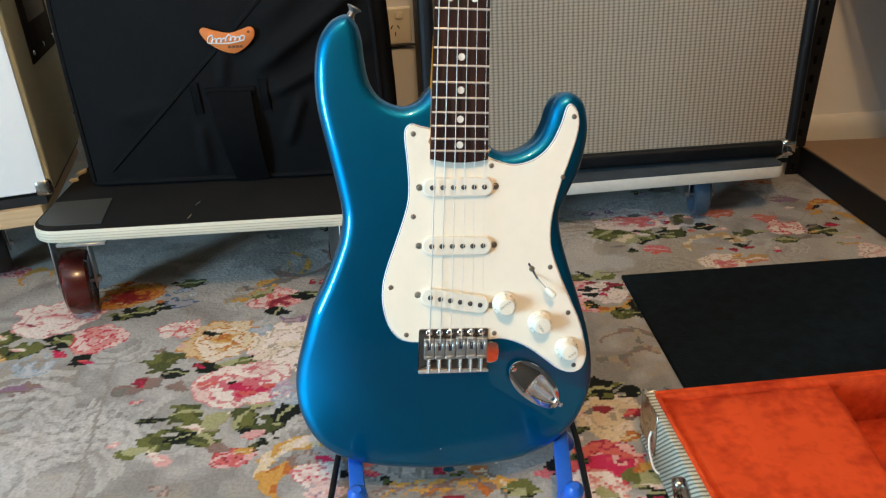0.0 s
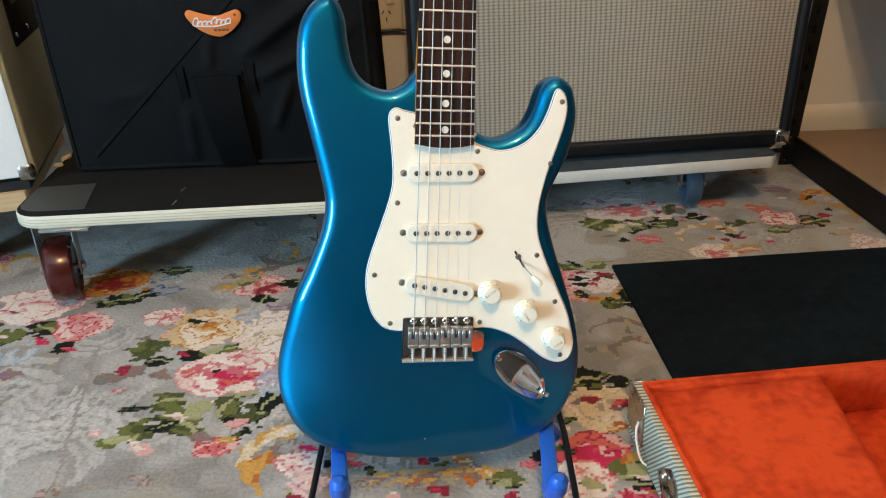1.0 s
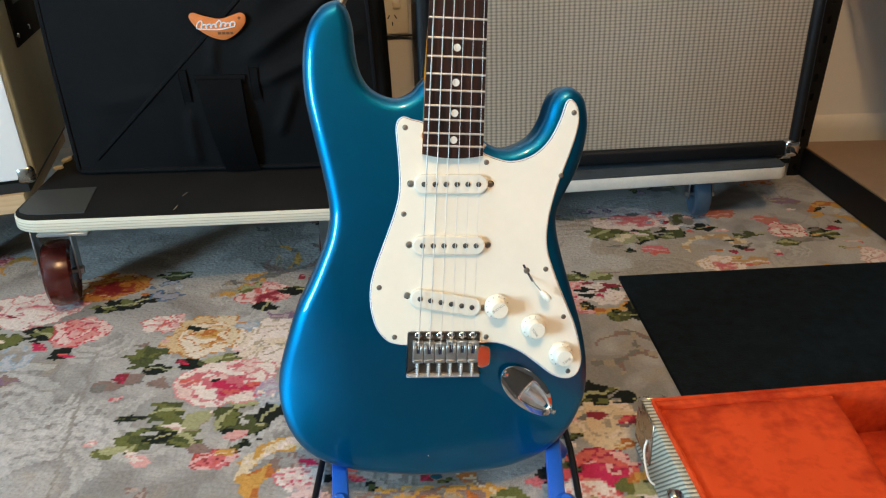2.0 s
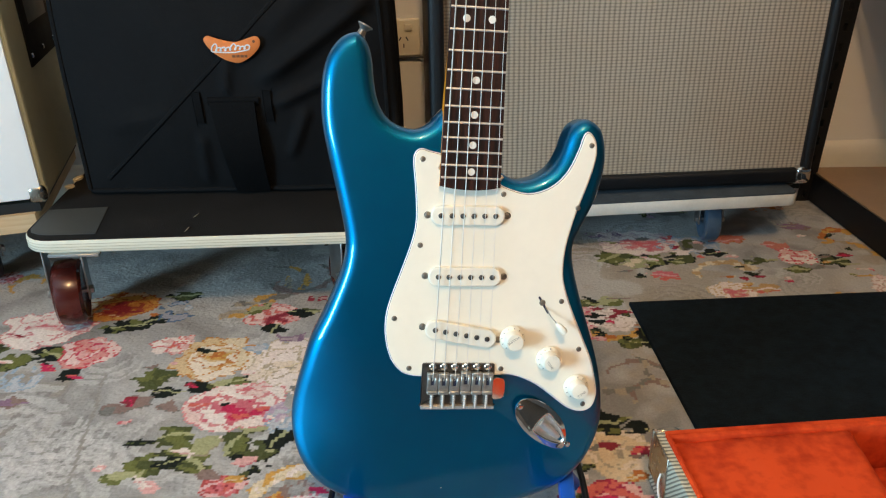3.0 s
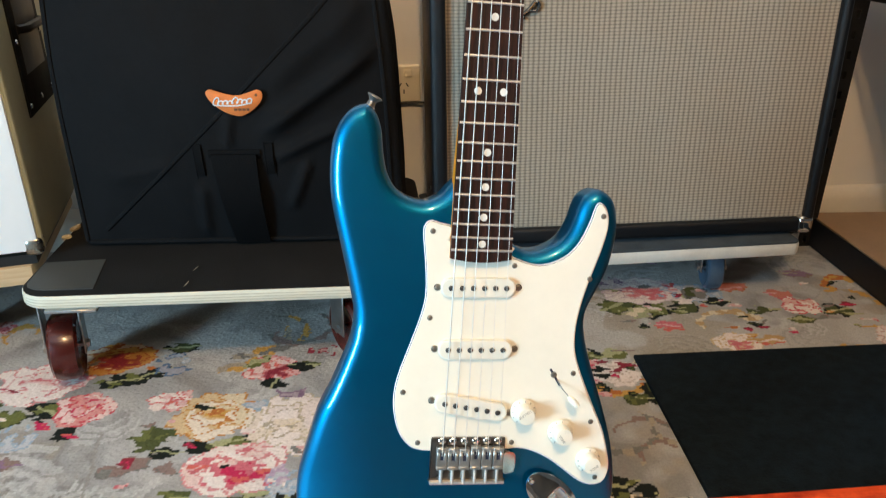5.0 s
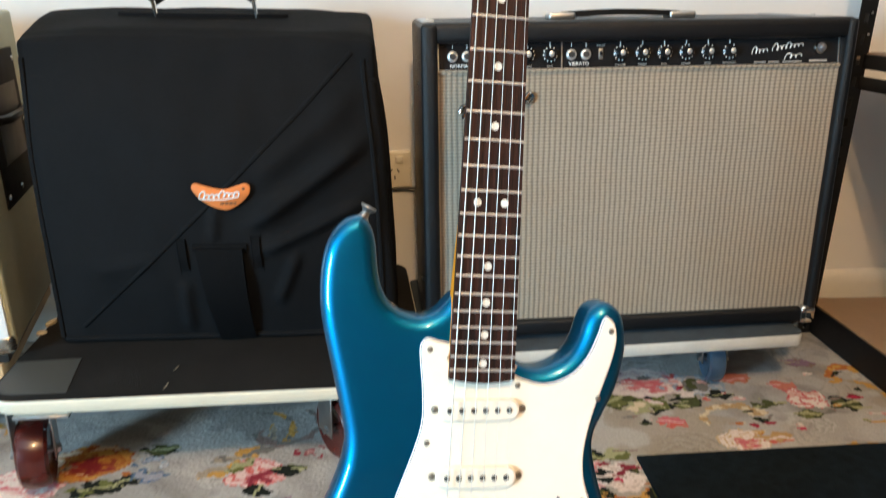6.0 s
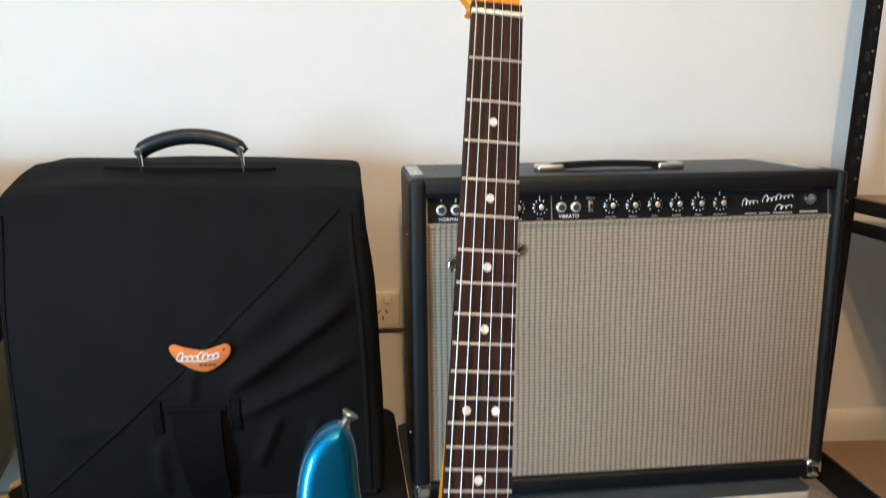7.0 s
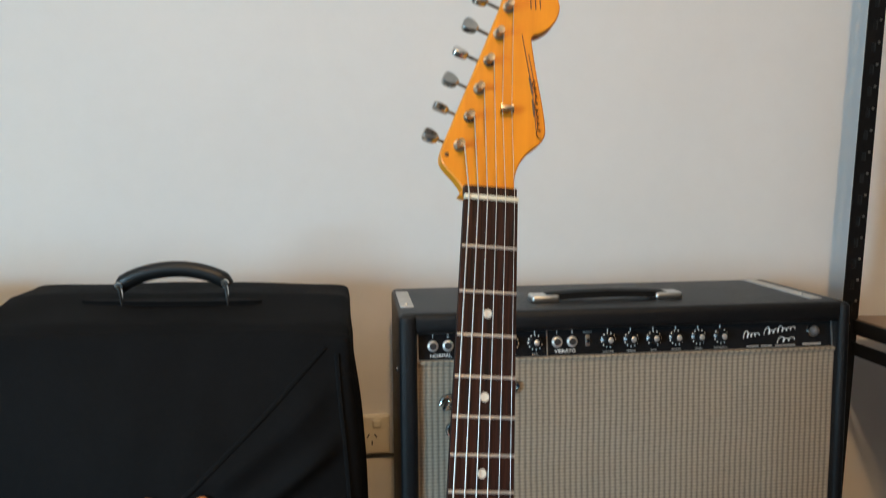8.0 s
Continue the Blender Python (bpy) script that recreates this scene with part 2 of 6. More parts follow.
def tweed(name):
    """Cream and dark stripes across the case."""
    m = bpy.data.materials.new(name)
    m.use_nodes = True
    t = m.node_tree
    b = t.nodes["Principled BSDF"]
    b.inputs["Roughness"].default_value = 0.7
    co = t.nodes.new("ShaderNodeTexCoord")
    mp = t.nodes.new("ShaderNodeMapping")
    mp.inputs["Rotation"].default_value = (radians(-41), 0.0, radians(2))
    t.links.new(co.outputs["Object"], mp.inputs["Vector"])
    w = node(t, "ShaderNodeTexWave", Scale=75.0, Distortion=0.8, Detail=3.0)
    w.inputs["Detail Scale"].default_value = 3.0
    w.bands_direction = "Y"
    t.links.new(mp.outputs["Vector"], w.inputs["Vector"])
    ramp = t.nodes.new("ShaderNodeValToRGB")
    ramp.color_ramp.elements[0].position, ramp.color_ramp.elements[1].position = 0.28, 0.52
    ramp.color_ramp.elements[0].color, ramp.color_ramp.elements[1].color = (0.17, 0.16, 0.12, 1), (0.56, 0.52, 0.40, 1)
    t.links.new(w.outputs["Fac"], ramp.inputs["Fac"])
    t.links.new(ramp.outputs["Color"], b.inputs["Base Color"])
    lift = node(t, "ShaderNodeBump", Strength=0.4, Distance=0.001)
    t.links.new(w.outputs["Fac"], lift.inputs["Height"])
    t.links.new(lift.outputs["Normal"], b.inputs["Normal"])
    return m


TWEED = tweed("striped_tweed")


def carpet_material():
    m = bpy.data.materials.new("woven_floral_carpet")
    m.use_nodes = True
    t = m.node_tree
    b = t.nodes["Principled BSDF"]
    b.inputs["Roughness"].default_value = 0.95
    b.inputs["Specular IOR Level"].default_value = 0.1
    at = t.nodes.new("ShaderNodeAttribute")
    at.attribute_name = "pile"
    co = t.nodes.new("ShaderNodeTexCoord")
    tuft = node(t, "ShaderNodeTexNoise", Scale=800.0, Detail=3.0)
    t.links.new(co.outputs["Object"], tuft.inputs["Vector"])
    dirt = node(t, "ShaderNodeTexNoise", Scale=7.0, Detail=5.0)
    t.links.new(co.outputs["Object"], dirt.inputs["Vector"])
    r1 = t.nodes.new("ShaderNodeMapRange")
    r1.inputs["To Min"].default_value, r1.inputs["To Max"].default_value = 0.84, 1.12
    t.links.new(tuft.outputs["Fac"], r1.inputs["Value"])
    r2 = t.nodes.new("ShaderNodeMapRange")
    r2.inputs["To Min"].default_value, r2.inputs["To Max"].default_value = 0.82, 1.12
    t.links.new(dirt.outputs["Fac"], r2.inputs["Value"])
    mul = t.nodes.new("ShaderNodeMath")
    mul.operation = "MULTIPLY"
    t.links.new(r1.outputs["Result"], mul.inputs[0])
    t.links.new(r2.outputs["Result"], mul.inputs[1])
    vm = t.nodes.new("ShaderNodeVectorMath")
    vm.operation = "SCALE"
    t.links.new(at.outputs["Color"], vm.inputs[0])
    t.links.new(mul.outputs[0], vm.inputs["Scale"])
    t.links.new(vm.outputs["Vector"], b.inputs["Base Color"])
    lift = node(t, "ShaderNodeBump", Strength=0.35, Distance=0.002)
    t.links.new(tuft.outputs["Fac"], lift.inputs["Height"])
    t.links.new(lift.outputs["Normal"], b.inputs["Normal"])
    return m


CARPET = carpet_material()


# ---- shapes ----
def box(bm, x0, x1, y0, y1, z0, z1, bevel=0.0, segments=2):
    made = bmesh.ops.create_cube(bm, size=1.0)["verts"]
    bmesh.ops.transform(bm, matrix=Matrix.Translation(((x0 + x1) / 2, (y0 + y1) / 2, (z0 + z1) / 2)) @ Matrix.Diagonal((x1 - x0, y1 - y0, z1 - z0, 1)), verts=made)
    if bevel:
        edges = {e for v in made for e in v.link_edges}
        bmesh.ops.bevel(bm, geom=list(edges), offset=bevel, segments=segments, affect="EDGES", profile=0.6)
    return bm


def boxes(*rows, bevel=0.0, segments=2):
    bm = bmesh.new()
    for row in rows:
        box(bm, *row, bevel=bevel, segments=segments)
    return bm


def lathe(bm, profile, m=Matrix(), steps=24):
    """Turns (radius, height) pairs about the z axis of m, closed at both ends."""
    rings = []
    for r, h in profile:
        rings.append([bm.verts.new(m @ Vector((r * math.cos(2 * math.pi * k / steps), r * math.sin(2 * math.pi * k / steps), h))) for k in range(steps)])
    for a, b in zip(rings, rings[1:]):
        for k in range(steps):
            bm.faces.new((a[k], a[(k + 1) % steps], b[(k + 1) % steps], b[k]))
    bm.faces.new(list(reversed(rings[0])))
    bm.faces.new(rings[-1])
    return bm


def lathed(profile, m=Matrix(), steps=24):
    return lathe(bmesh.new(), profile, m, steps)


def tube(bm, points, radius, steps=8, flat=1.0):
    """A round bar along points; flat squeezes it along its side axis."""
    points = [Vector(p) for p in points]
    rings = []
    side = None
    for k, p in enumerate(points):
        ahead = (points[min(k + 1, len(points) - 1)] - points[max(k - 1, 0)]).normalized()
        if side is None:
            side = ahead.orthogonal().normalized()
        side = (side - ahead * side.dot(ahead)).normalized()
        up = ahead.cross(side)
        r = radius[k] if isinstance(radius, (list, tuple)) else radius
        rings.append([bm.verts.new(p + r * (side * math.cos(2 * math.pi * s / steps) + up * flat * math.sin(2 * math.pi * s / steps))) for s in range(steps)])
    for a, b in zip(rings, rings[1:]):
        for s in range(steps):
            bm.faces.new((a[s], a[(s + 1) % steps], b[(s + 1) % steps], b[s]))
    bm.faces.new(list(reversed(rings[0])))
    bm.faces.new(rings[-1])
    return bm


def tubed(points, radius, steps=8, flat=1.0):
    return tube(bmesh.new(), points, radius, steps, flat)


def spline(points, steps=4, closed=True):
    """Catmull-Rom through 2D or 3D points."""
    pts = [Vector(p) for p in points]
    n, out = len(pts), []
    for k in range(n if closed else n - 1):
        if closed:
            a, b, c, d = (pts[(k + j) % n] for j in (-1, 0, 1, 2))
        else:
            a, b, c, d = pts[max(k - 1, 0)], pts[k], pts[k + 1], pts[min(k + 2, n - 1)]
        for s in range(steps):
            t = s / steps
            out.append(0.5 * ((2 * b) + (c - a) * t + (2 * a - 5 * b + 4 * c - d) * t * t + (3 * b - a - 3 * c + d) * t ** 3))
    if not closed:
        out.append(pts[-1])
    return out


def offset(outline, d):
    """Moves a closed outline outwards by d."""
    n = len(outline)
    area = sum(outline[k].x * outline[(k + 1) % n].y - outline[(k + 1) % n].x * outline[k].y for k in range(n))
    sign = 1 if area > 0 else -1
    out = []
    for k in range(n):
        t = outline[(k + 1) % n] - outline[k - 1]
        if t.length < 1e-9:
            out.append(outline[k].copy())
            continue
        t.normalize()
        out.append(outline[k] + sign * d * Vector((t.y, -t.x)))
    return out


def slab(outline, profile, bm=None):
    """A plate over a closed 2D outline (x, y): profile gives (offset, z) ring by ring, from the bottom to the top."""
    bm = bm or bmesh.new()
    rings = [[bm.verts.new((p.x, p.y, z)) for p in offset(outline, d)] for d, z in profile]
    n = len(outline)
    for a, b in zip(rings, rings[1:]):
        for k in range(n):
            bm.faces.new((a[k], a[(k + 1) % n], b[(k + 1) % n], b[k]))
    bm.faces.new(list(reversed(rings[0])))
    bm.faces.new(rings[-1])
    bmesh.ops.recalc_face_normals(bm, faces=bm.faces)
    return bm


def rounded_box(sx, sy, sz, r, n=24, shift=None):
    """A soft box on 0..sx, 0..sy, 0..sz with all edges rounded, finely divided; shift moves each point."""
    bm = bmesh.new()
    bmesh.ops.create_grid(bm, x_segments=n, y_segments=n, size=1.0)
    flat = [(v.co.x, v.co.y) for v in bm.verts]
    faces = [[v.index for v in f.verts] for f in bm.faces]
    bm.verts.index_update()
    faces = [[v.index for v in f.verts] for f in bm.faces]
    bm.free()
    bm = bmesh.new()
    half = Vector((sx / 2, sy / 2, sz / 2))
    for axis in range(3):
        for sign in (-1, 1):
            vs = []
            for a, b in flat:
                p = Vector((0, 0, 0))
                p[axis], p[(axis + 1) % 3], p[(axis + 2) % 3] = sign, a, b
                p = Vector((p.x * half.x, p.y * half.y, p.z * half.z))
                q = Vector([max(-half[k] + r, min(half[k] - r, p[k])) for k in range(3)])
                w = p - q
                if w.length > 1e-9:
                    p = q + w.normalized() * r
                p = p + half
                if shift:
                    p = p + Vector(shift(p))
                vs.append(bm.verts.new(p))
            for f in faces:
                bm.faces.new([vs[k] for k in (f if sign > 0 else reversed(f))])
    bmesh.ops.remove_doubles(bm, verts=bm.verts, dist=1e-5)
    bmesh.ops.recalc_face_normals(bm, faces=bm.faces)
    return bm


def lettering(text, size, m, depth=0.0003, align="CENTER"):
    """A mesh of flat letters, standing in the x, y plane of m."""
    curve = bpy.data.curves.new("letters", "FONT")
    curve.body, curve.size, curve.align_x, curve.align_y, curve.extrude = text, size, align, "CENTER", depth
    curve.resolution_u = 2
    ob = bpy.data.objects.new("letters", curve)
    mesh = bpy.data.meshes.new_from_object(ob)
    bpy.data.objects.remove(ob)
    mesh.transform(m)
    return mesh


def scribble(start, end, tall, loops, seed=3):
    """A flowing stroke of uneven loops from start to end: handwriting that says nothing."""
    own = random.Random(seed)
    a, b = Vector(start), Vector(end)
    along = (b - a).normalized()
    up = Vector((-along.y, along.x)) + along * 0.35
    gap = (b - a).length / loops
    high = [1.0] + [own.choice((0.42, 0.55, 0.48, 0.85)) for _ in range(loops)]
    out = []
    for k in range(loops * 14 + 1):
        t = k / 14
        h = tall * high[min(int(t), loops)]
        lean = 0.30 + 0.10 * math.sin(7.0 * t + seed)
        out.append(a + along * (gap * (t - lean * math.sin(2 * math.pi * t))) + up * (h * (0.5 - 0.5 * math.cos(2 * math.pi * t)) - 0.25 * tall))
    return out


def smooth(mesh, angle=40):
    for p in mesh.polygons:
        p.use_smooth = True
    mesh.set_sharp_from_angle(angle=radians(angle))


def part(name, shape, mat, parent=None, label="", angle=40):
    """Links a bmesh or mesh as one mesh object under a thing or a part."""
    if isinstance(shape, bpy.types.Mesh):
        mesh = shape
    else:
        mesh = bpy.data.meshes.new(name)
        bmesh.ops.recalc_face_normals(shape, faces=shape.faces)
        shape.to_mesh(mesh)
        shape.free()
        smooth(mesh, angle)
    if not mesh.materials:
        mesh.materials.append(mat)
    ob = new(name, mesh)
    ob.parent = parent
    if label:
        ob["label"] = label
    return ob


def thing(name, label, category, m=Matrix(), group="", kind=""):
    ob = new(name)
    ob.empty_display_size = 0.05
    ob.matrix_world = m
    return tagged(ob, label, category, group, kind)


def structure(name, shape, mat, label, category):
    return tagged(part(name, shape, mat), label, category, "", "structure")


# ---- the room ----
NORTH = pose(-0.08, WALL_Y, 0, 0, 0, 3.0)
north = structure("wall_north", boxes((-2.15, 2.35, 0.0, 0.1, 0, CEILING_Z)), WALL, "plain white painted plaster wall behind the amplifiers", "wall")
north.matrix_world = NORTH
# unseen sides, dark in colour to keep the fill light low
structure("wall_east", boxes((RIGHT_X, RIGHT_X + 0.1, FRONT_Y, WALL_Y, 0, CEILING_Z)), WALL_DARK, "side wall out of view, darkened to dim reflections", "wall")
structure("wall_south", boxes((LEFT_X - 0.1, RIGHT_X + 0.1, FRONT_Y - 0.1, FRONT_Y, 0, CEILING_Z)), WALL_DARK, "rear wall out of view, darkened to dim reflections", "wall")
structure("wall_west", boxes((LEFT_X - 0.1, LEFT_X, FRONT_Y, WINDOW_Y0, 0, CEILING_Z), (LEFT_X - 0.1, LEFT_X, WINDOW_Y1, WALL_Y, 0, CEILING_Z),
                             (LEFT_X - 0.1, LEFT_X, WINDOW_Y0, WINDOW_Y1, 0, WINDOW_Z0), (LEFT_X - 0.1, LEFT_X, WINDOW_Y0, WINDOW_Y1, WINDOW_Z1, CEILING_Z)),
          WALL_DULL, "wall out of view with a window opening, darkened to cut bounce light", "wall")
structure("ceiling", boxes((LEFT_X - 0.1, RIGHT_X + 0.1, FRONT_Y - 0.1, WALL_Y + 0.1, CEILING_Z, CEILING_Z + 0.1)), WALL, "plain white ceiling", "ceiling")


def baseboard_shape():
    bm = bmesh.new()
    prof = [(0, 0), (-0.016, 0), (-0.016, 0.064), (-0.013, 0.080), (-0.006, 0.090), (0, 0.093)]
    ends = [[bm.verts.new((x, y - 0.001, z)) for y, z in prof] for x in (-2.0, 2.2)]
    for k in range(len(prof)):
        j = (k + 1) % len(prof)
        bm.faces.new((ends[0][k], ends[0][j], ends[1][j], ends[1][k]))
    bm.faces.new(ends[0])
    bm.faces.new(ends[1])
    return bm


structure("baseboard", baseboard_shape(), TRIM, "cream painted skirting board along the wall", "skirting board").matrix_world = NORTH

lamp = thing("ceiling_lamp", "round frosted ceiling lamp giving warm light", "lamp", pose(0.15, -0.70, CEILING_Z))
part("base", lathed([(0.07, -0.02), (0.075, -0.01), (0.075, 0.0)]), WHITE_FRONT, lamp)
part("bulb_holder", lathed([(0.02, -0.07), (0.024, -0.02)]), WHITE_FRONT, lamp)


# ---- the floral carpet: tufts on a woven grid ----
rng = np.random.default_rng(7)
STEP = 0.0019
STITCH_X, STITCH_Y = 0.0036, 0.0033
XS = np.concatenate([np.linspace(LEFT_X, -0.95, 22)[:-1], np.arange(-0.95, 0.90, STEP), np.linspace(0.90, RIGHT_X, 26)])
YS = np.concatenate([np.linspace(FRONT_Y, 0.50, 40)[:-1], np.arange(0.50, 1.62, STEP * 0.93), [WALL_Y]])
CX, CY = np.meshgrid((XS[1:] + XS[:-1]) / 2, (YS[1:] + YS[:-1]) / 2)
CX, CY = (np.floor(CX / STITCH_X) + 0.5) * STITCH_X, (np.floor(CY / STITCH_Y) + 0.5) * STITCH_Y   # one colour a stitch


def cloud(x, y, size, seed=0):
    """Smooth random values from 0 to 1 that change over about size metres."""
    table = np.random.default_rng(seed).random((128, 128))
    u, v = x / size + 500.0, y / size + 500.0
    i, j = np.floor(u).astype(int), np.floor(v).astype(int)
    a, b = u - i, v - j
    a, b = a * a * (3 - 2 * a), b * b * (3 - 2 * b)
    g = lambda p, q: table[p % 128, q % 128]
    return (g(i, j) * (1 - a) + g(i + 1, j) * a) * (1 - b) + (g(i, j + 1) * (1 - a) + g(i + 1, j + 1) * a) * b


@functools.lru_cache(None)
def patch(size, seed):
    return cloud(CX, CY, size, seed)


JX = CX + 0.010 * (patch(0.012, 11) - 0.5)
JY = CY + 0.010 * (patch(0.012, 12) - 0.5)
GREY, PALE, BEIGE, STONE = (0.325, 0.318, 0.305), (0.50, 0.49, 0.475), (0.36, 0.305, 0.23), (0.19, 0.180, 0.165)
WHITE, CREAM, GOLD, AMBER, RUST = (0.72, 0.62, 0.57), (0.66, 0.55, 0.38), (0.56, 0.31, 0.08), (0.45, 0.15, 0.04), (0.33, 0.07, 0.03)
BLUSH, PINK, CORAL, CRIMSON, WINE = (0.66, 0.37, 0.35), (0.57, 0.15, 0.17), (0.60, 0.13, 0.10), (0.52, 0.03, 0.09), (0.25, 0.03, 0.045)
LEAF, MOSS, LIME, PINE = (0.135, 0.145, 0.045), (0.075, 0.085, 0.032), (0.36, 0.36, 0.19), (0.014, 0.017, 0.014)
SKY_BLUE, NAVY, LILAC, MAUVE, BROWN = (0.30, 0.38, 0.46), (0.09, 0.15, 0.25), (0.42, 0.32, 0.42), (0.24, 0.15, 0.22), (0.24, 0.165, 0.145)

PILE = np.empty(CX.shape + (3,))
ramp_to = lambda f, a, b: np.clip((f - a) / (b - a), 0, 1)[..., None]
WX = CX + 0.06 * (patch(0.10, 5) - 0.5)
WY = CY + 0.06 * (patch(0.10, 6) - 0.5)
base_mix = cloud(WX, WY, 0.08, 1) * 0.6 + cloud(WX, WY, 0.028, 2) * 0.4
PILE[:] = GREY
PILE += (np.array(PALE) - PILE) * 0.45 * ramp_to(base_mix, 0.48, 0.58)
PILE += (np.array(STONE) - PILE) * 0.45 * ramp_to(-base_mix, -0.42, -0.34)
sandy = patch(0.30, 3) * 0.5 + patch(0.02, 4) * 0.25 + 0.25 * np.clip((CX - 0.05) / 0.2, 0, 1)
PILE += (np.array(BEIGE) - PILE) * 0.7 * ramp_to(sandy, 0.48, 0.62)
worn = cloud(WX, WY, 0.060, 7) * 0.7 + patch(0.02, 8) * 0.3   # paler clouds in the weave, also lightening the shaded carpet by the dollies
PILE += (np.array((0.47, 0.455, 0.43)) - PILE) * 0.65 * ramp_to(worn, 0.47, 0.58) * np.maximum(ramp_to(CX, 0.12, 0.22) * ramp_to(CY, 0.95, 1.08), 0.9 * ramp_to(CY, 1.06, 1.16))


def paint(mask, colour):
    PILE[mask] = colour


def polar(x, y, w, d, turn=0.0):
    dx, dy = JX - x, JY - y
    c, s = math.cos(radians(turn)), math.sin(radians(turn))
    u, v = (dx * c + dy * s) / (w / 2), (-dx * s + dy * c) / (d / 2)
    return np.hypot(u, v), np.arctan2(v, u), u, v


FINE = cloud(CX * 0.8, CY * 1.5, 0.011, 21) - 0.5
FINE_B = cloud(CX * 0.7, CY * 1.6, 0.009, 22) - 0.5
SOFT = patch(0.024, 24) - 0.5


def blend(a, b, k):
    return tuple(p * (1 - k) + q * k for p, q in zip(a, b))


def rose(x, y, w, d, dark, mid, light, heart=None, phase=0.0):
    """An open rose: three rounds of overlapping petals, pale at the rim and deep at the root, round a heart."""
    rows = slice(*np.searchsorted(YS, (y - 0.75 * d, y + 0.75 * d)))
    cols = slice(*np.searchsorted(XS, (x - 0.75 * w, x + 0.75 * w)))
    area, fine, fine_b = PILE[rows, cols], FINE[rows, cols], FINE_B[rows, cols]
    u = (JX[rows, cols] - x) / (w / 2) + 0.30 * SOFT[rows, cols]
    v = (JY[rows, cols] - y) / (d / 2) + 0.30 * (patch(0.020, 25)[rows, cols] - 0.5)
    own = random.Random(int(x * 1000) * 7 + int(y * 1000))
    pale = blend(light, (0.80, 0.73, 0.68), 0.45)
    area[np.hypot(u, v) + 0.5 * fine < 0.80] = mid
    for count, far, size in ((8, 0.66, 0.40), (6, 0.40, 0.36), (4, 0.16, 0.30)):
        turn = own.uniform(0, 6.28)
        order = list(range(count))
        own.shuffle(order)
        for k in order:
            a = turn + phase + 2 * math.pi * k / count + own.uniform(-0.2, 0.2)
            f = far * own.uniform(0.88, 1.12)
            du, dv = u - f * math.cos(a), v - f * math.sin(a)
            along, across = du * math.cos(a) + dv * math.sin(a), dv * math.cos(a) - du * math.sin(a)
            q = np.hypot(along / 0.85, across / 1.25) / size + 0.30 * fine + 0.10 * np.abs(np.sin(5 * np.arctan2(across, along)))
            inside = q < 1
            depth = along / size + 0.40 * fine_b
            area[(q < 1.10) & ~inside] = blend(dark, mid, 0.45 if count > 5 else 0.15)
            area[inside] = own.choice((light, pale, pale, blend(mid, light, 0.6)))
            area[inside & (depth < -0.05)] = blend(mid, light, 0.45)
            area[inside & (depth < -0.38)] = mid
            area[inside & (depth < -0.62)] = dark
    if heart:
        core = np.hypot(u - 0.12, (v + 0.25) * 1.25) + 0.5 * fine
        area[core < 0.52] = blend(heart, mid, 0.35)
        area[core < 0.40] = heart
        area[(core < 0.22) & (fine_b > 0.12)] = blend(heart, mid, 0.6)


def leaf(x, y, w, d, turn=0.0, tone=LEAF, shade=MOSS, rib=LIME):
    """A ragged leaf or petal with a rib."""
    reach = 0.75 * max(w, d) + 0.006
    rows = slice(*np.searchsorted(YS, (y - reach, y + reach)))
    cols = slice(*np.searchsorted(XS, (x - reach, x + reach)))
    area, dx, dy = PILE[rows, cols], JX[rows, cols] - x, JY[rows, cols] - y
    c, s = math.cos(radians(turn)), math.sin(radians(turn))
    u, v = (dx * c + dy * s) / (w / 2), (dy * c - dx * s) / (d / 2)
    rough, rough_b = FINE[rows, cols], FINE_B[rows, cols]
    inside = (np.abs(u) ** 1.6 + np.abs(v) ** 1.3 + 0.9 * rough + 0.3 * rough_b) < 0.95
    field = np.abs(u) ** 1.6 + np.abs(v) ** 1.3 + 0.9 * rough + 0.3 * rough_b
    area[inside] = tone
    area[inside & (field > 0.72) & (v < 0.1)] = blend(shade, PINE, 0.55 if tone in (LEAF, MOSS, LIME) else 0.1)
    area[inside & (patch(0.018, 32)[rows, cols] > 0.55)] = shade
    area[inside & (np.abs(v) < 0.13) & (patch(0.03, 33)[rows, cols] > 0.45)] = rib


def scroll(x, y, radius, start, end, width, tone=GOLD, shade=BEIGE):
    """A curling stroke, thinner towards its end."""
    dx, dy = JX - x, JY - y
    a = (np.degrees(np.arctan2(dy, dx)) - start) % 360
    span = (end - start) % 360
    inside = (a < span) & (np.abs(np.hypot(dx, dy) - radius * (1 + 0.15 * a / span)) < width * (1.1 - 0.8 * a / span) * (0.6 + 0.8 * patch(0.012, 41)))
    paint(inside, tone)
    paint(inside & (patch(0.012, 42) > 0.55), shade)


def flecks(x, y, w, d, tone, amount=0.5, seed=50):
    r, th, u, v = polar(x, y, w, d)
    ragged = patch(0.014, seed) * 0.7 + patch(0.006, seed + 100) * 0.3
    paint((r < 1) & (ragged > amount + 0.09), tone)
    paint((r < 0.9) & (ragged > amount + 0.20), blend(tone, WHITE, 0.35))


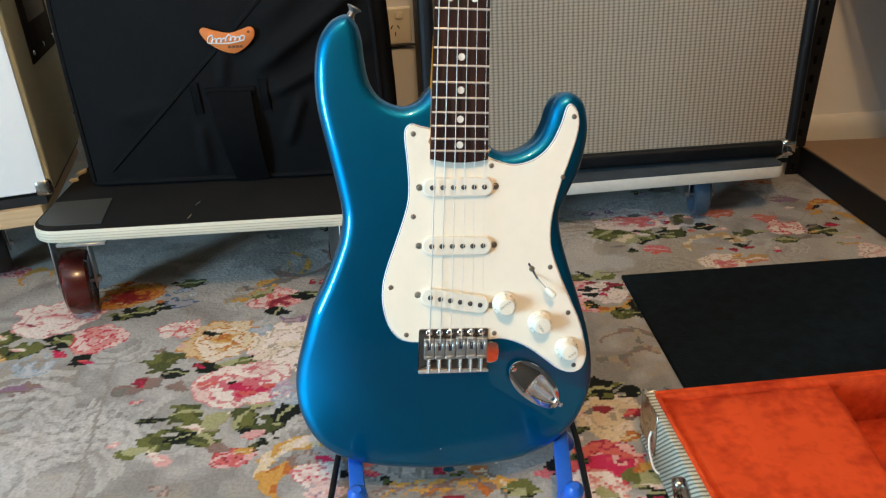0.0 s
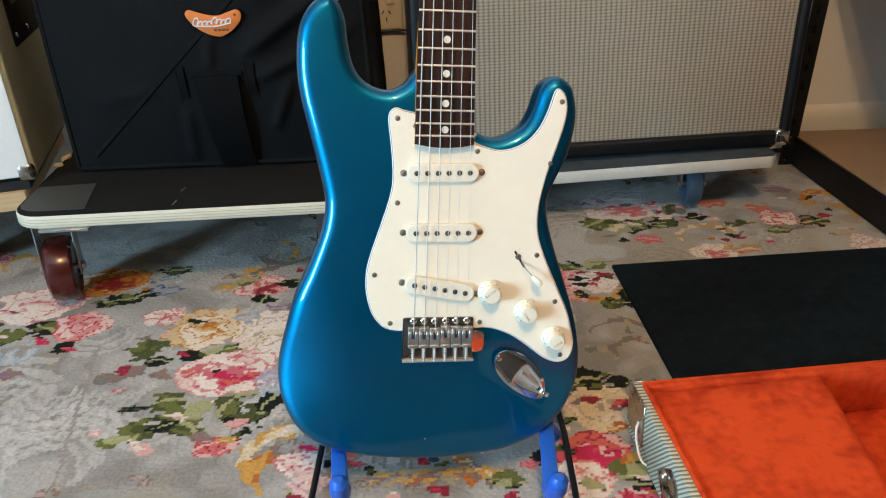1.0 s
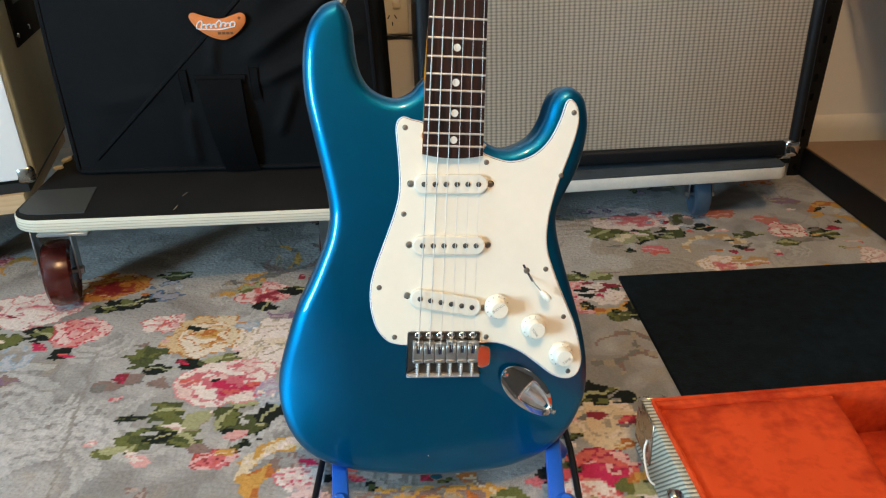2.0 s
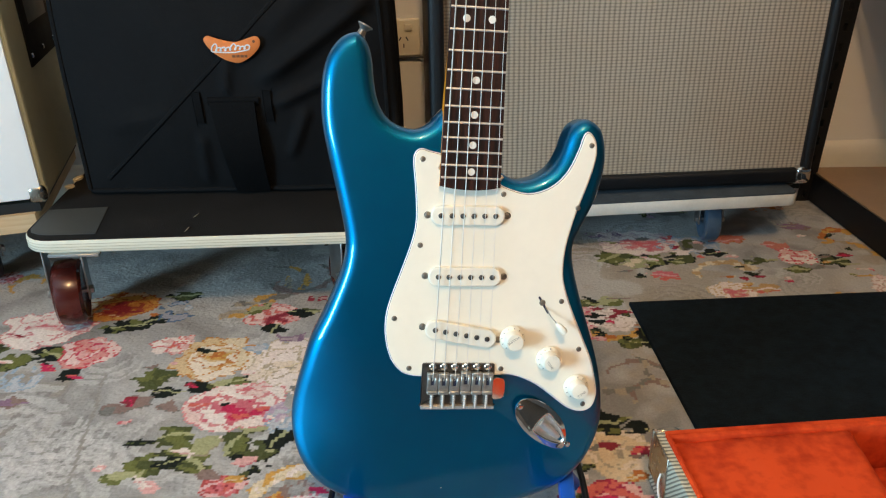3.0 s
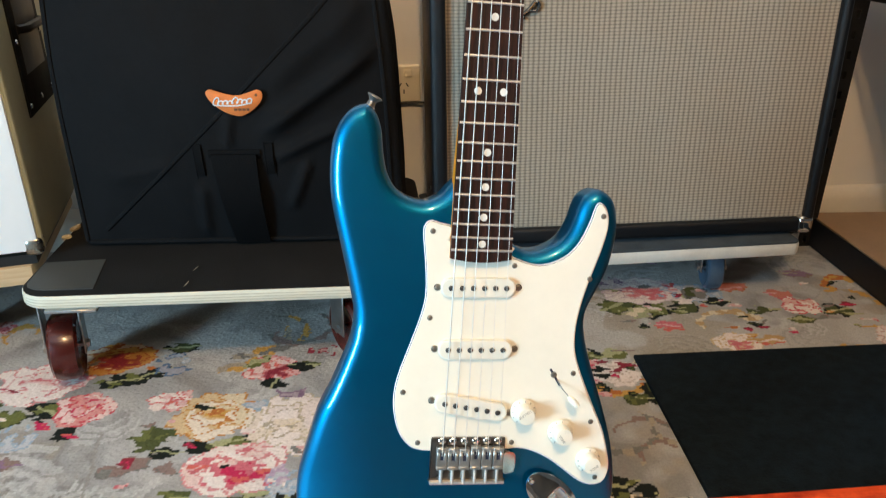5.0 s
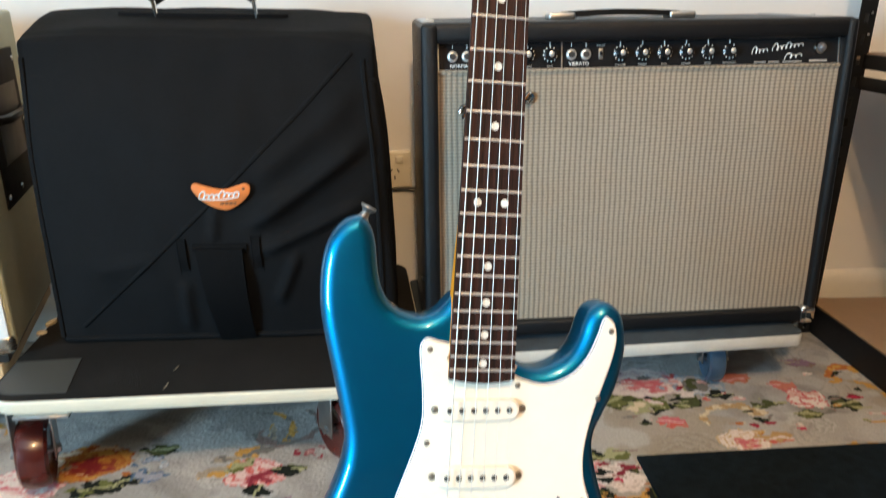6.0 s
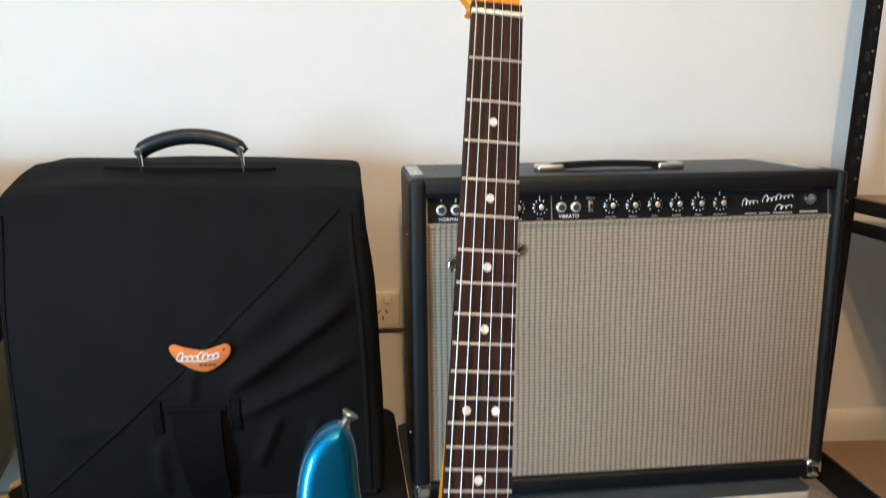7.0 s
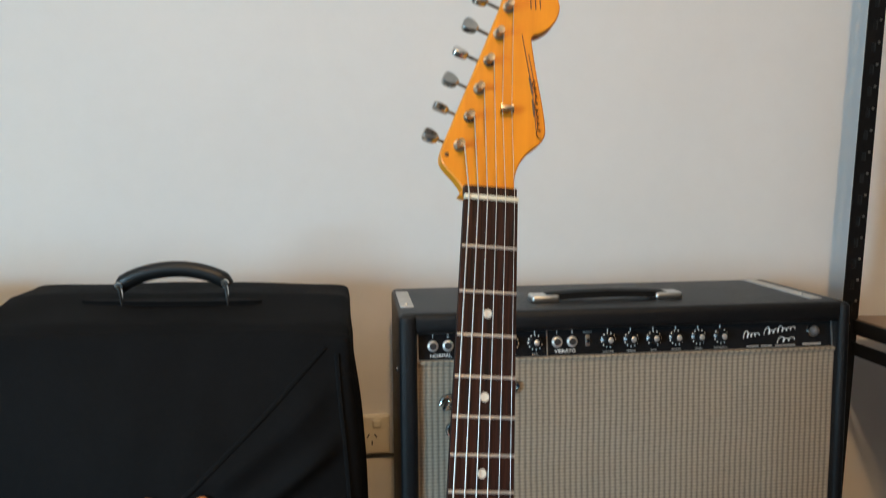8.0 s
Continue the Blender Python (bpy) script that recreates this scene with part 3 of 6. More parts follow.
def plume(x, y, radius, turn, hand, tones, count=5, strength=0.42):
    """A feathery scroll woven tone on tone: a curling stem with tapered fronds that fan out from it."""
    reach = radius * 2.4
    rows = slice(*np.searchsorted(YS, (y - reach, y + reach)))
    cols = slice(*np.searchsorted(XS, (x - reach, x + reach)))
    area = PILE[rows, cols]
    dx, dy = JX[rows, cols] - x, (JY[rows, cols] - y)
    c, s = math.cos(radians(turn)), math.sin(radians(turn))
    u, v = (dx * c + dy * s) * hand, dy * c - dx * s
    rough = FINE[rows, cols] * 0.004 + FINE_B[rows, cols] * 0.002
    light, shade = np.array(tones[0]), np.array(tones[1])
    for k in range(count):
        r = radius * (1.0 + 0.34 * k)
        cx, cy = -0.10 * radius * k, 0.16 * radius * k
        a = (np.degrees(np.arctan2(v - cy, u - cx)) + 400 - 20 * k) % 360
        span = 235 - 30 * k
        along = a / span
        lobes = 0.65 + 0.35 * np.abs(np.sin(along * (7 + k) * 1.57))
        width = radius * 0.150 * (1 - along) ** 0.7 * lobes + 0.0012
        d = np.hypot(u - cx, v - cy) - r * (1 - 0.38 * along)
        inside = (along < 1) & (np.abs(d + rough) < np.nan_to_num(width))
        edge = (along < 1) & (np.abs(d + rough + 1.5 * np.nan_to_num(width)) < 0.55 * np.nan_to_num(width))
        area[edge] += (shade - area[edge]) * 0.28
        area[inside] += (light - area[inside]) * strength


# pale feathery scrolls woven into the ground
np.seterr(invalid="ignore")
for k in range(48):
    px, py = rng.uniform(-0.95, 0.82), rng.uniform(0.50, 1.55)
    sand = px > 0.12 and k % 2
    plume(px, py, rng.uniform(0.022, 0.050), rng.uniform(0, 360), (-1, 1)[k % 2], (blend(PALE, BEIGE, 0.5), STONE) if sand else (blend(PALE, (0.70, 0.70, 0.69), 0.35), blend(GREY, STONE, 0.8)), 3 + k % 3)
for px, py, r, turn, hand in ((-0.570, 0.770, 0.062, 40, 1), (-0.455, 0.665, 0.055, 20, 1), (-0.600, 0.660, 0.050, 250, -1), (-0.425, 0.770, 0.036, 100, 1), (-0.190, 0.735, 0.030, 60, -1), (-0.505, 0.815, 0.038, 200, 1)):
    plume(px, py, r, turn, hand, (blend(PALE, (0.72, 0.72, 0.71), 0.20), blend(GREY, STONE, 0.7)), 4, 0.50)
# beside the red-wheeled dolly
leaf(-0.66, 0.955, 0.11, 0.05, 20), leaf(-0.60, 0.985, 0.08, 0.04, -30, LEAF, PINE), leaf(-0.70, 1.0, 0.07, 0.05, 60)
leaf(-0.545, 0.93, 0.05, 0.03, 80, PINE, PINE, MOSS)
rose(-0.640, 1.060, 0.145, 0.115, PINK, BLUSH, WHITE, None, 0.4)
rose(-0.541, 0.984, 0.088, 0.085, CRIMSON, CORAL, BLUSH, None, 1.3)
rose(-0.553, 1.129, 0.125, 0.095, RUST, AMBER, GOLD, WINE, 2.0)
leaf(-0.512, 1.062, 0.095, 0.042, 15, LEAF, PINE), leaf(-0.47, 1.085, 0.06, 0.03, 30, PINE, PINE)
flecks(-0.448, 1.110, 0.07, 0.07, NAVY, 0.42), flecks(-0.455, 1.12, 0.06, 0.05, SKY_BLUE, 0.55, 51)
leaf(-0.451, 1.160, 0.07, 0.03, 10, MOSS, PINE)
scroll(-0.400, 1.190, 0.105, 285, 20, 0.011, GOLD, BEIGE), scroll(-0.36, 1.20, 0.07, 270, 20, 0.008, BEIGE, STONE)
scroll(-0.310, 1.205, 0.055, 250, 100, 0.010, GOLD, STONE), scroll(-0.265, 1.225, 0.05, 200, 60, 0.009, STONE, BROWN)
rose(-0.286, 1.092, 0.088, 0.075, CORAL, PINK, BLUSH, WINE, 0.7)
leaf(-0.315, 1.112, 0.05, 0.03, 40, LIME, LEAF), leaf(-0.275, 1.050, 0.03, 0.04, 80, PINE, PINE), leaf(-0.235, 1.10, 0.05, 0.03, 0, MOSS, PINE)
flecks(-0.21, 1.15, 0.05, 0.06, WINE, 0.4, 52)
# the large cluster
leaf(-0.414, 0.914, 0.062, 0.060, 10, LEAF, MOSS, MOSS), leaf(-0.342, 0.895, 0.06, 0.035, -10, MOSS, PINE), leaf(-0.295, 0.908, 0.08, 0.030, 15, LIME, LEAF)
leaf(-0.265, 0.93, 0.045, 0.04, 40, LEAF, PINE), leaf(-0.39, 0.885, 0.05, 0.025, 0, PINE, PINE)
rose(-0.414, 1.005, 0.062, 0.055, CORAL, PINK, WHITE, None, 0.1)
rose(-0.342, 0.970, 0.118, 0.110, AMBER, GOLD, CREAM, None, 1.8)
rose(-0.232, 0.952, 0.115, 0.140, BEIGE, CREAM, WHITE, None, 0.9)
flecks(-0.29, 0.995, 0.05, 0.04, SKY_BLUE, 0.5, 53), flecks(-0.24, 1.03, 0.05, 0.04, MAUVE, 0.45, 54)
leaf(-0.342, 0.792, 0.055, 0.045, 15), leaf(-0.316, 0.752, 0.075, 0.050, -35, LEAF, MOSS), leaf(-0.264, 0.780, 0.055, 0.05, 70, LEAF, MOSS)
leaf(-0.298, 0.770, 0.070, 0.035, 55, LIME, CREAM, WHITE), leaf(-0.222, 0.760, 0.05, 0.05, 30, MOSS, PINE), leaf(-0.246, 0.805, 0.05, 0.025, 0, LIME, LEAF)
leaf(-0.36, 0.732, 0.05, 0.055, 70, LEAF, MOSS), leaf(-0.33, 0.742, 0.05, 0.02, 20, PINE, PINE), leaf(-0.385, 0.715, 0.05, 0.022, 10, LIME, LEAF)
leaf(-0.205, 0.79, 0.05, 0.04, 60, PINE, PINE)
rose(-0.278, 0.852, 0.142, 0.112, PINK, BLUSH, WHITE, CRIMSON, 2.6)
leaf(-0.325, 0.862, 0.05, 0.022, 35, CORAL, PINK, BLUSH)
flecks(-0.212, 0.822, 0.05, 0.06, SKY_BLUE, 0.42, 55), flecks(-0.222, 0.838, 0.03, 0.04, LILAC, 0.4, 56), flecks(-0.205, 0.80, 0.03, 0.03, NAVY, 0.5, 57)
rose(-0.254, 0.700, 0.050, 0.046, WINE, CORAL, PINK, None, 0.6)
leaf(-0.275, 0.722, 0.03, 0.02, 0, BROWN, BROWN, BROWN)
leaf(-0.447, 0.847, 0.045, 0.024, -10, BROWN, STONE, BROWN), leaf(-0.415, 0.862, 0.05, 0.032, 40, BROWN, STONE, BROWN), leaf(-0.375, 0.852, 0.03, 0.02, 0, BROWN, BROWN)
leaf(-0.60, 0.860, 0.06, 0.026, 8, MAUVE, BROWN, MAUVE), flecks(-0.608, 0.920, 0.065, 0.06, SKY_BLUE, 0.45, 58), flecks(-0.66, 0.84, 0.05, 0.05, NAVY, 0.5, 59)
flecks(-0.42, 0.62, 0.06, 0.05, BROWN, 0.5, 60), flecks(-0.33, 0.64, 0.05, 0.04, BROWN, 0.55, 61), flecks(-0.69, 0.93, 0.05, 0.05, GOLD, 0.4, 62)
scroll(-0.748, 1.21, 0.03, 0, 250, 0.012, GOLD, BEIGE), rose(-0.80, 1.23, 0.05, 0.05, WINE, CORAL, PINK)
# round the stand
scroll(-0.160, 0.680, 0.048, 60, 225, 0.014, GOLD, CREAM), scroll(-0.165, 0.655, 0.032, 110, 240, 0.010, GOLD, AMBER)
scroll(-0.130, 0.66, 0.075, 70, 160, 0.010, CREAM, WHITE), flecks(-0.15, 0.69, 0.07, 0.05, BROWN, 0.45, 63)
rose(-0.150, 0.668, 0.052, 0.042, CRIMSON, BLUSH, WHITE, None, 0.3), rose(-0.135, 0.635, 0.05, 0.04, MAUVE, WHITE, BLUSH)
flecks(-0.06, 0.66, 0.09, 0.06, STONE, 0.35, 64)
for k in range(5):
    scroll(-0.045 + 0.022 * k, 0.60, 0.045, 40, 150, 0.006, (BROWN, GOLD, BEIGE, AMBER, STONE)[k], (GOLD, BROWN)[k % 2])
leaf(0.06, 0.65, 0.06, 0.025, -30, GOLD, BROWN, CREAM), leaf(0.09, 0.635, 0.05, 0.025, -20, LEAF, PINE), flecks(0.10, 0.70, 0.09, 0.07, WINE, 0.6, 65)
rose(0.212, 0.752, 0.095, 0.095, BEIGE, CREAM, (0.66, 0.50, 0.32), None, 1.1)
leaf(0.205, 0.815, 0.07, 0.05, 10, LEAF, PINE), leaf(0.245, 0.805, 0.04, 0.03, -40, PINE, PINE), leaf(0.17, 0.79, 0.05, 0.03, 40, MOSS, PINE)
rose(0.192, 0.672, 0.090, 0.075, WINE, CRIMSON, CORAL, CRIMSON, 2.2), leaf(0.255, 0.756, 0.03, 0.04, 60, WINE, RUST, RUST)
rose(0.170, 0.630, 0.085, 0.055, CORAL, BLUSH, WHITE, None, 0.5), leaf(0.228, 0.645, 0.04, 0.05, 60, LIME, LEAF), leaf(0.245, 0.622, 0.05, 0.03, 0, PINE, PINE)
rose(0.235, 0.59, 0.07, 0.05, WINE, CRIMSON, PINK), leaf(0.13, 0.665, 0.03, 0.03, 0, MOSS, PINE)
scroll(0.29, 0.865, 0.035, 60, 200, 0.007, BROWN, BEIGE), scroll(0.275, 0.905, 0.045, 30, 160, 0.005, BROWN, STONE), scroll(0.23, 0.93, 0.05, 250, 40, 0.006, STONE, BEIGE)
rose(0.215, 1.080, 0.075, 0.085, CRIMSON, PINK, BLUSH, None, 0.2), rose(0.262, 1.070, 0.075, 0.075, BEIGE, WHITE, WHITE, None, 1.5)
leaf(0.267, 1.128, 0.055, 0.035, 10, LIME, LEAF), leaf(0.316, 1.105, 0.045, 0.045, 50, CREAM, BEIGE), leaf(0.225, 1.125, 0.04, 0.03, -20, LEAF, MOSS)
scroll(0.255, 1.045, 0.032, 200, 350, 0.010, GOLD, AMBER), leaf(0.307, 1.005, 0.035, 0.075, 30, MOSS, PINE), leaf(0.275, 1.0, 0.04, 0.03, 0, LEAF, MOSS)
# in front of and under the amplifier
leaf(0.310, 1.300, 0.085, 0.075, 30), leaf(0.365, 1.275, 0.085, 0.06, -25, LEAF, PINE), leaf(0.335, 1.265, 0.04, 0.055, 80, LIME, CREAM), leaf(0.425, 1.285, 0.055, 0.05, 15, MOSS, PINE)
rose(0.362, 1.355, 0.165, 0.110, blend(LILAC, PALE, 0.5), blend(BLUSH, PALE, 0.35), WHITE, PINK, 1.0), flecks(0.45, 1.34, 0.12, 0.08, SKY_BLUE, 0.42, 66), flecks(0.44, 1.32, 0.06, 0.05, WHITE, 0.45, 67)
flecks(0.30, 1.38, 0.08, 0.08, MAUVE, 0.5, 68), leaf(0.49, 1.305, 0.05, 0.03, 10, PINE, PINE)
leaf(0.380, 1.217, 0.055, 0.040, -15, PINK, CORAL, BLUSH), leaf(0.535, 1.362, 0.07, 0.045, 8, blend(CORAL, BEIGE, 0.3), AMBER, BLUSH)
rose(0.635, 1.285, 0.070, 0.065, CRIMSON, CORAL, WHITE, None, 0.8), leaf(0.612, 1.335, 0.055, 0.035, -10, blend(CORAL, BEIGE, 0.3), PINK, BLUSH)
leaf(0.690, 1.268, 0.065, 0.05, 10, MOSS, PINE), leaf(0.615, 1.235, 0.04, 0.03, 0, MOSS, LEAF), leaf(0.56, 1.27, 0.06, 0.03, 10, LIME, MOSS)
scroll(0.49, 1.215, 0.048, 20, 190, 0.012, blend(GOLD, BEIGE, 0.5), CREAM), rose(0.475, 1.160, 0.085, 0.06, blend(GOLD, BEIGE, 0.4), CREAM, WHITE, PINK, 0.9), leaf(0.53, 1.165, 0.07, 0.035, 0, blend(GOLD, BEIGE, 0.4), CORAL, WHITE)
scroll(0.75, 1.37, 0.03, 20, 230, 0.013, GOLD, AMBER), scroll(0.73, 1.29, 0.05, 350, 120, 0.012, GOLD, BEIGE), leaf(0.64, 1.13, 0.13, 0.03, 6, GOLD, CREAM), rose(0.745, 1.17, 0.07, 0.07, BEIGE, BLUSH, WHITE)
leaf(0.68, 1.42, 0.06, 0.04, -15, MAUVE, BROWN, BEIGE), flecks(0.66, 1.52, 0.10, 0.06, AMBER, 0.45, 69)
for k in range(26):
    fx, fy = rng.uniform(-0.5, 0.7), rng.uniform(1.3, 1.62)
    leaf(fx, fy, rng.uniform(0.03, 0.08), rng.uniform(0.02, 0.05), rng.uniform(0, 180), (MOSS, LEAF, BROWN, LILAC, STONE)[k % 5], (PINE, MOSS, STONE)[k % 3])
# small petals and leaf tips that break up the edges of the clusters
for x0, x1, y0, y1, count in ((0.08, 0.27, 0.56, 0.78, 26), (-0.20, 0.08, 0.55, 0.70, 18), (-0.43, -0.20, 0.69, 1.02, 24), (-0.72, -0.48, 0.92, 1.16, 14), (0.20, 0.34, 1.00, 1.14, 26), (0.28, 0.74, 1.18, 1.40, 36)):
    for k in range(count):
        tone = rng.integers(0, 9)
        leaf(rng.uniform(x0, x1), rng.uniform(y0, y1), rng.uniform(0.014, 0.040), rng.uniform(0.008, 0.018), rng.uniform(-35, 35), (PINE, LIME, BLUSH, CORAL, WINE, MOSS, WHITE, GOLD, BROWN)[tone], (PINE, LEAF, PINK, CRIMSON, WINE, PINE, BLUSH, AMBER, STONE)[tone], (MOSS, LIME, WHITE, CORAL, CRIMSON, LEAF, WHITE, CREAM, BROWN)[tone])
# worn seam between two widths of carpet
paint(np.abs(CX - (-0.488 + (0.919 - CY) * 0.230) + 0.004 * (patch(0.02, 71) - 0.5)) < 0.0023 * ((CY < 0.93) & (CY > 0.3)), (0.29, 0.275, 0.25))
# the pile is up to a tenth darker towards the right
PILE *= (1.0 - 0.10 * np.clip((CX - 0.05) / 0.2, 0, 1))[..., None]
# the unseen near end is coloured dark to dim what the guitar reflects
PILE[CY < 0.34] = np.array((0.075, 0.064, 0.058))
PILE *= (0.92 + 0.16 * rng.random(CX.shape))[..., None]


def carpet_mesh():
    nx, ny = len(XS), len(YS)
    gx, gy = np.meshgrid(XS, YS)
    gz = -0.0012 * rng.random(gx.shape) - 0.0006 * cloud(gx, gy, 0.05, 81)
    co = np.stack([gx, gy, gz], -1).reshape(-1, 3)
    idx = np.arange(nx * ny).reshape(ny, nx)
    quads = np.stack([idx[:-1, :-1], idx[:-1, 1:], idx[1:, 1:], idx[1:, :-1]], -1).reshape(-1, 4)
    mesh = bpy.data.meshes.new("carpet")
    mesh.vertices.add(len(co))
    mesh.vertices.foreach_set("co", co.ravel())
    mesh.loops.add(quads.size)
    mesh.loops.foreach_set("vertex_index", quads.ravel())
    mesh.polygons.add(len(quads))
    mesh.polygons.foreach_set("loop_start", np.arange(0, quads.size, 4))
    mesh.update(calc_edges=True)
    layer = mesh.attributes.new("pile", "FLOAT_COLOR", "POINT")
    wide = np.pad(PILE, ((1, 1), (1, 1), (0, 0)), mode="edge")
    rgba = np.ones((len(co), 4))
    rgba[:, :3] = wide[1:, 1:].reshape(-1, 3)
    layer.data.foreach_set("color", rgba.ravel())
    return mesh


structure("floor", carpet_mesh(), CARPET, "grey carpet woven with pink roses, green leaves and gold scrolls, its unseen near end darkened to dim reflections", "carpet")


# ---- the guitar ----
NUT = Vector((0.06392, 0.80283, 0.81749))
AX_U, AX_V, AX_N = Vector((0.98659, 0.12949, -0.09931)), Vector((0.06403, 0.25258, 0.96546)), Vector((0.15010, -0.95887, 0.24090))
GUITAR = Matrix((( AX_U.x, AX_V.x, AX_N.x, NUT.x), (AX_U.y, AX_V.y, AX_N.y, NUT.y), (AX_U.z, AX_V.z, AX_N.z, NUT.z), (0, 0, 0, 1)))
FOOT = Matrix.Translation((0, -0.794, -0.030))
guitar = thing("electric_guitar", "metallic blue electric guitar with white pickguard, standing on a blue stand", "guitar", GUITAR @ FOOT)


def gpart(name, shape, mat, parent=None, label="", angle=40):
    """A part of the guitar, drawn in millimetre-true metres from the nut: x across, y up the neck, z out of the face."""
    shape.transform(FOOT.inverted())
    return part(name, shape, mat, parent or guitar, label, angle)


def mm(points):
    return [Vector((x / 1000, y / 1000)) for x, y in points]


BASS_SIDE = mm([(-10, -386), (-24, -393), (-32, -401), (-37, -407), (-45, -412), (-54, -414), (-67, -411), (-79, -403), (-87, -389), (-91, -370), (-93, -353), (-97, -340), (-103, -332), (-110, -330), (-122, -336), (-132, -350),
                (-137, -369), (-138, -395), (-135, -421), (-126, -459), (-118, -492), (-113, -518), (-114, -538), (-119, -557), (-131, -588), (-144, -617), (-154, -652), (-161, -682), (-162, -706),
                (-157, -731), (-145, -754), (-125, -773), (-95, -785), (-60, -792), (-23, -795)])
TREBLE_SIDE = mm([(8, -795), (40, -793), (76, -787), (112, -771), (136, -746), (149, -714), (151, -686), (145, -648), (131, -604), (118, -568), (109, -537), (108, -517), (115, -499), (126, -474), (132, -446),
                  (132, -426), (127, -408), (117, -399), (107, -398), (98, -404), (93, -414), (89, -428), (82, -442), (72, -451), (58, -457), (44, -457), (32, -451), (24, -444), (18, -420), (8, -394)])
OUTLINE = spline(BASS_SIDE + TREBLE_SIDE, 4)
TOP_Z, BACK_Z = -0.0105, -0.0545


def contour(x, y, z):
    """The forearm bevel on the bass side of the lower bout, easing in."""
    fall = max(0.0, -(x * 0.90 + (y + 0.62) * 0.22 + 0.085))
    ease = lambda t: (lambda s: s * s * (3 - 2 * s))(max(0.0, min(1.0, t)))
    end = ease((-0.520 - y) / 0.10) * ease((y + 0.785) / 0.12)
    share = (z - BACK_Z) / (TOP_Z - BACK_Z)
    return z - 0.016 * min(1.0, fall / 0.075) ** 2 * end * share


def guitar_body():
    from mathutils import geometry
    bm = bmesh.new()
    r, n = 0.0125, len(OUTLINE)
    sides = [(-r * (1 - math.sin(a)), TOP_Z - r * (1 - math.cos(a))) for a in [radians(x) for x in (0, 13, 27, 41, 56, 72, 90)]]
    sides += [(0.0, BACK_Z + r)] + [(-r * (1 - math.cos(a)), BACK_Z + r * (1 - math.sin(a))) for a in [radians(x) for x in (22, 45, 68, 90)]]
    rings = []
    for d, z in sides:
        rings.append([bm.verts.new((p.x, p.y, contour(p.x, p.y, z))) for p in offset(OUTLINE, d)])
    for a, b in zip(rings, rings[1:]):
        for k in range(n):
            bm.faces.new((a[k], a[(k + 1) % n], b[(k + 1) % n], b[k]))
    for ring, z in ((rings[0], TOP_Z), (rings[-1], BACK_Z)):
        edge = [Vector((v.co.x, v.co.y)) for v in ring]
        inner = []
        for i in range(-170, 170, 9):
            for j in range(-800, -320, 9):
                p = Vector((i / 1000 + 0.0001, j / 1000))
                hit, best = False, 1.0
                for k in range(n):
                    a, b = edge[k], edge[(k + 1) % n]
                    if (a.y > p.y) != (b.y > p.y) and p.x < (b.x - a.x) * (p.y - a.y) / (b.y - a.y) + a.x:
                        hit = not hit
                    best = min(best, (a - p).length_squared)
                if hit and best > 0.005 ** 2:
                    inner.append(p)
        pts, _, tris, origin, _, _ = geometry.delaunay_2d_cdt(edge + inner, [(k, (k + 1) % n) for k in range(n)], [], 1, 1e-6)
        vs = [ring[o[0]] if o and o[0] < n else bm.verts.new((p.x, p.y, contour(p.x, p.y, z))) for p, o in zip(pts, origin)]
        for t in tris:
            if len({vs[k] for k in t}) == 3:
                try:
                    bm.faces.new([vs[k] for k in t])
                except ValueError:
                    pass
    return bm


body = gpart("body", guitar_body(), BLUE, label="glossy metallic blue body with rounded edges", angle=60)

GUARD_A = mm([(-25.5, -437), (-38, -433), (-46, -431), (-51, -435), (-52, -444), (-49, -470), (-47.5, -497), (-51, -518), (-61, -549), (-69, -573), (-73, -592), (-72.5, -612), (-67, -632), (-57, -645), (-47, -649), (-36, -650), (-15, -650), (15, -650), (34, -649),
              (48, -648), (62, -651), (79, -659), (97, -672), (112, -683), (126, -687)])
GUARD_B = mm([(136, -683), (140, -672), (139, -660), (132, -634), (121, -610), (108, -582), (99, -559), (96, -542), (97, -520), (103, -492), (111, -467), (117, -447), (120, -430), (118, -417), (112, -410), (107.5, -413), (103, -428), (95, -446), (84, -459),
              (71, -466.5), (57, -469.5), (43, -467), (28.5, -461), (28.5, -452), (-25.5, -452)])
GUARD_LINE = spline(GUARD_A + GUARD_B, 3)
guard = gpart("pickguard", slab(GUARD_LINE, [(-0.0004, -0.0090), (-0.0006, -0.0081), (-0.0012, -0.0079)]), GUARD, label="aged white pickguard with layered edge", angle=8)
gpart("middle_ply", slab(GUARD_LINE, [(0.0, -0.0098), (-0.0003, -0.0090)]), DARK_PLY, guard)
gpart("lower_ply", slab(GUARD_LINE, [(0.0009, -0.0106), (0.0004, -0.0098)]), GUARD_EDGE, guard)


def screw_shape(r, m):
    bm = lathed([(r, -0.001), (r, 0.0002), (r * 0.80, 0.0006), (r * 0.3, 0.0007)], m, 14)
    for turn in (0, 90):
        made = bmesh.ops.create_cube(bm, size=1.0)["verts"]
        bmesh.ops.transform(bm, matrix=m @ pose(0, 0, 0.0006, 0, 0, turn + 20) @ Matrix.Diagonal((r * 1.2, r * 0.25, 0.0006, 1)), verts=made)
    return bm


for sx, sy in ((-44.4, -440), (-43.6, -520.5), (-65.4, -592), (-49.6, -641.7), (41, -642), (33, -470), (114.5, -421.5), (106, -481), (118.3, -621.6), (97, -573), (127, -679)):
    gpart("screw", screw_shape(0.0026, Matrix.Translation((sx / 1000, sy / 1000, -0.0079))), SCREW, guard)


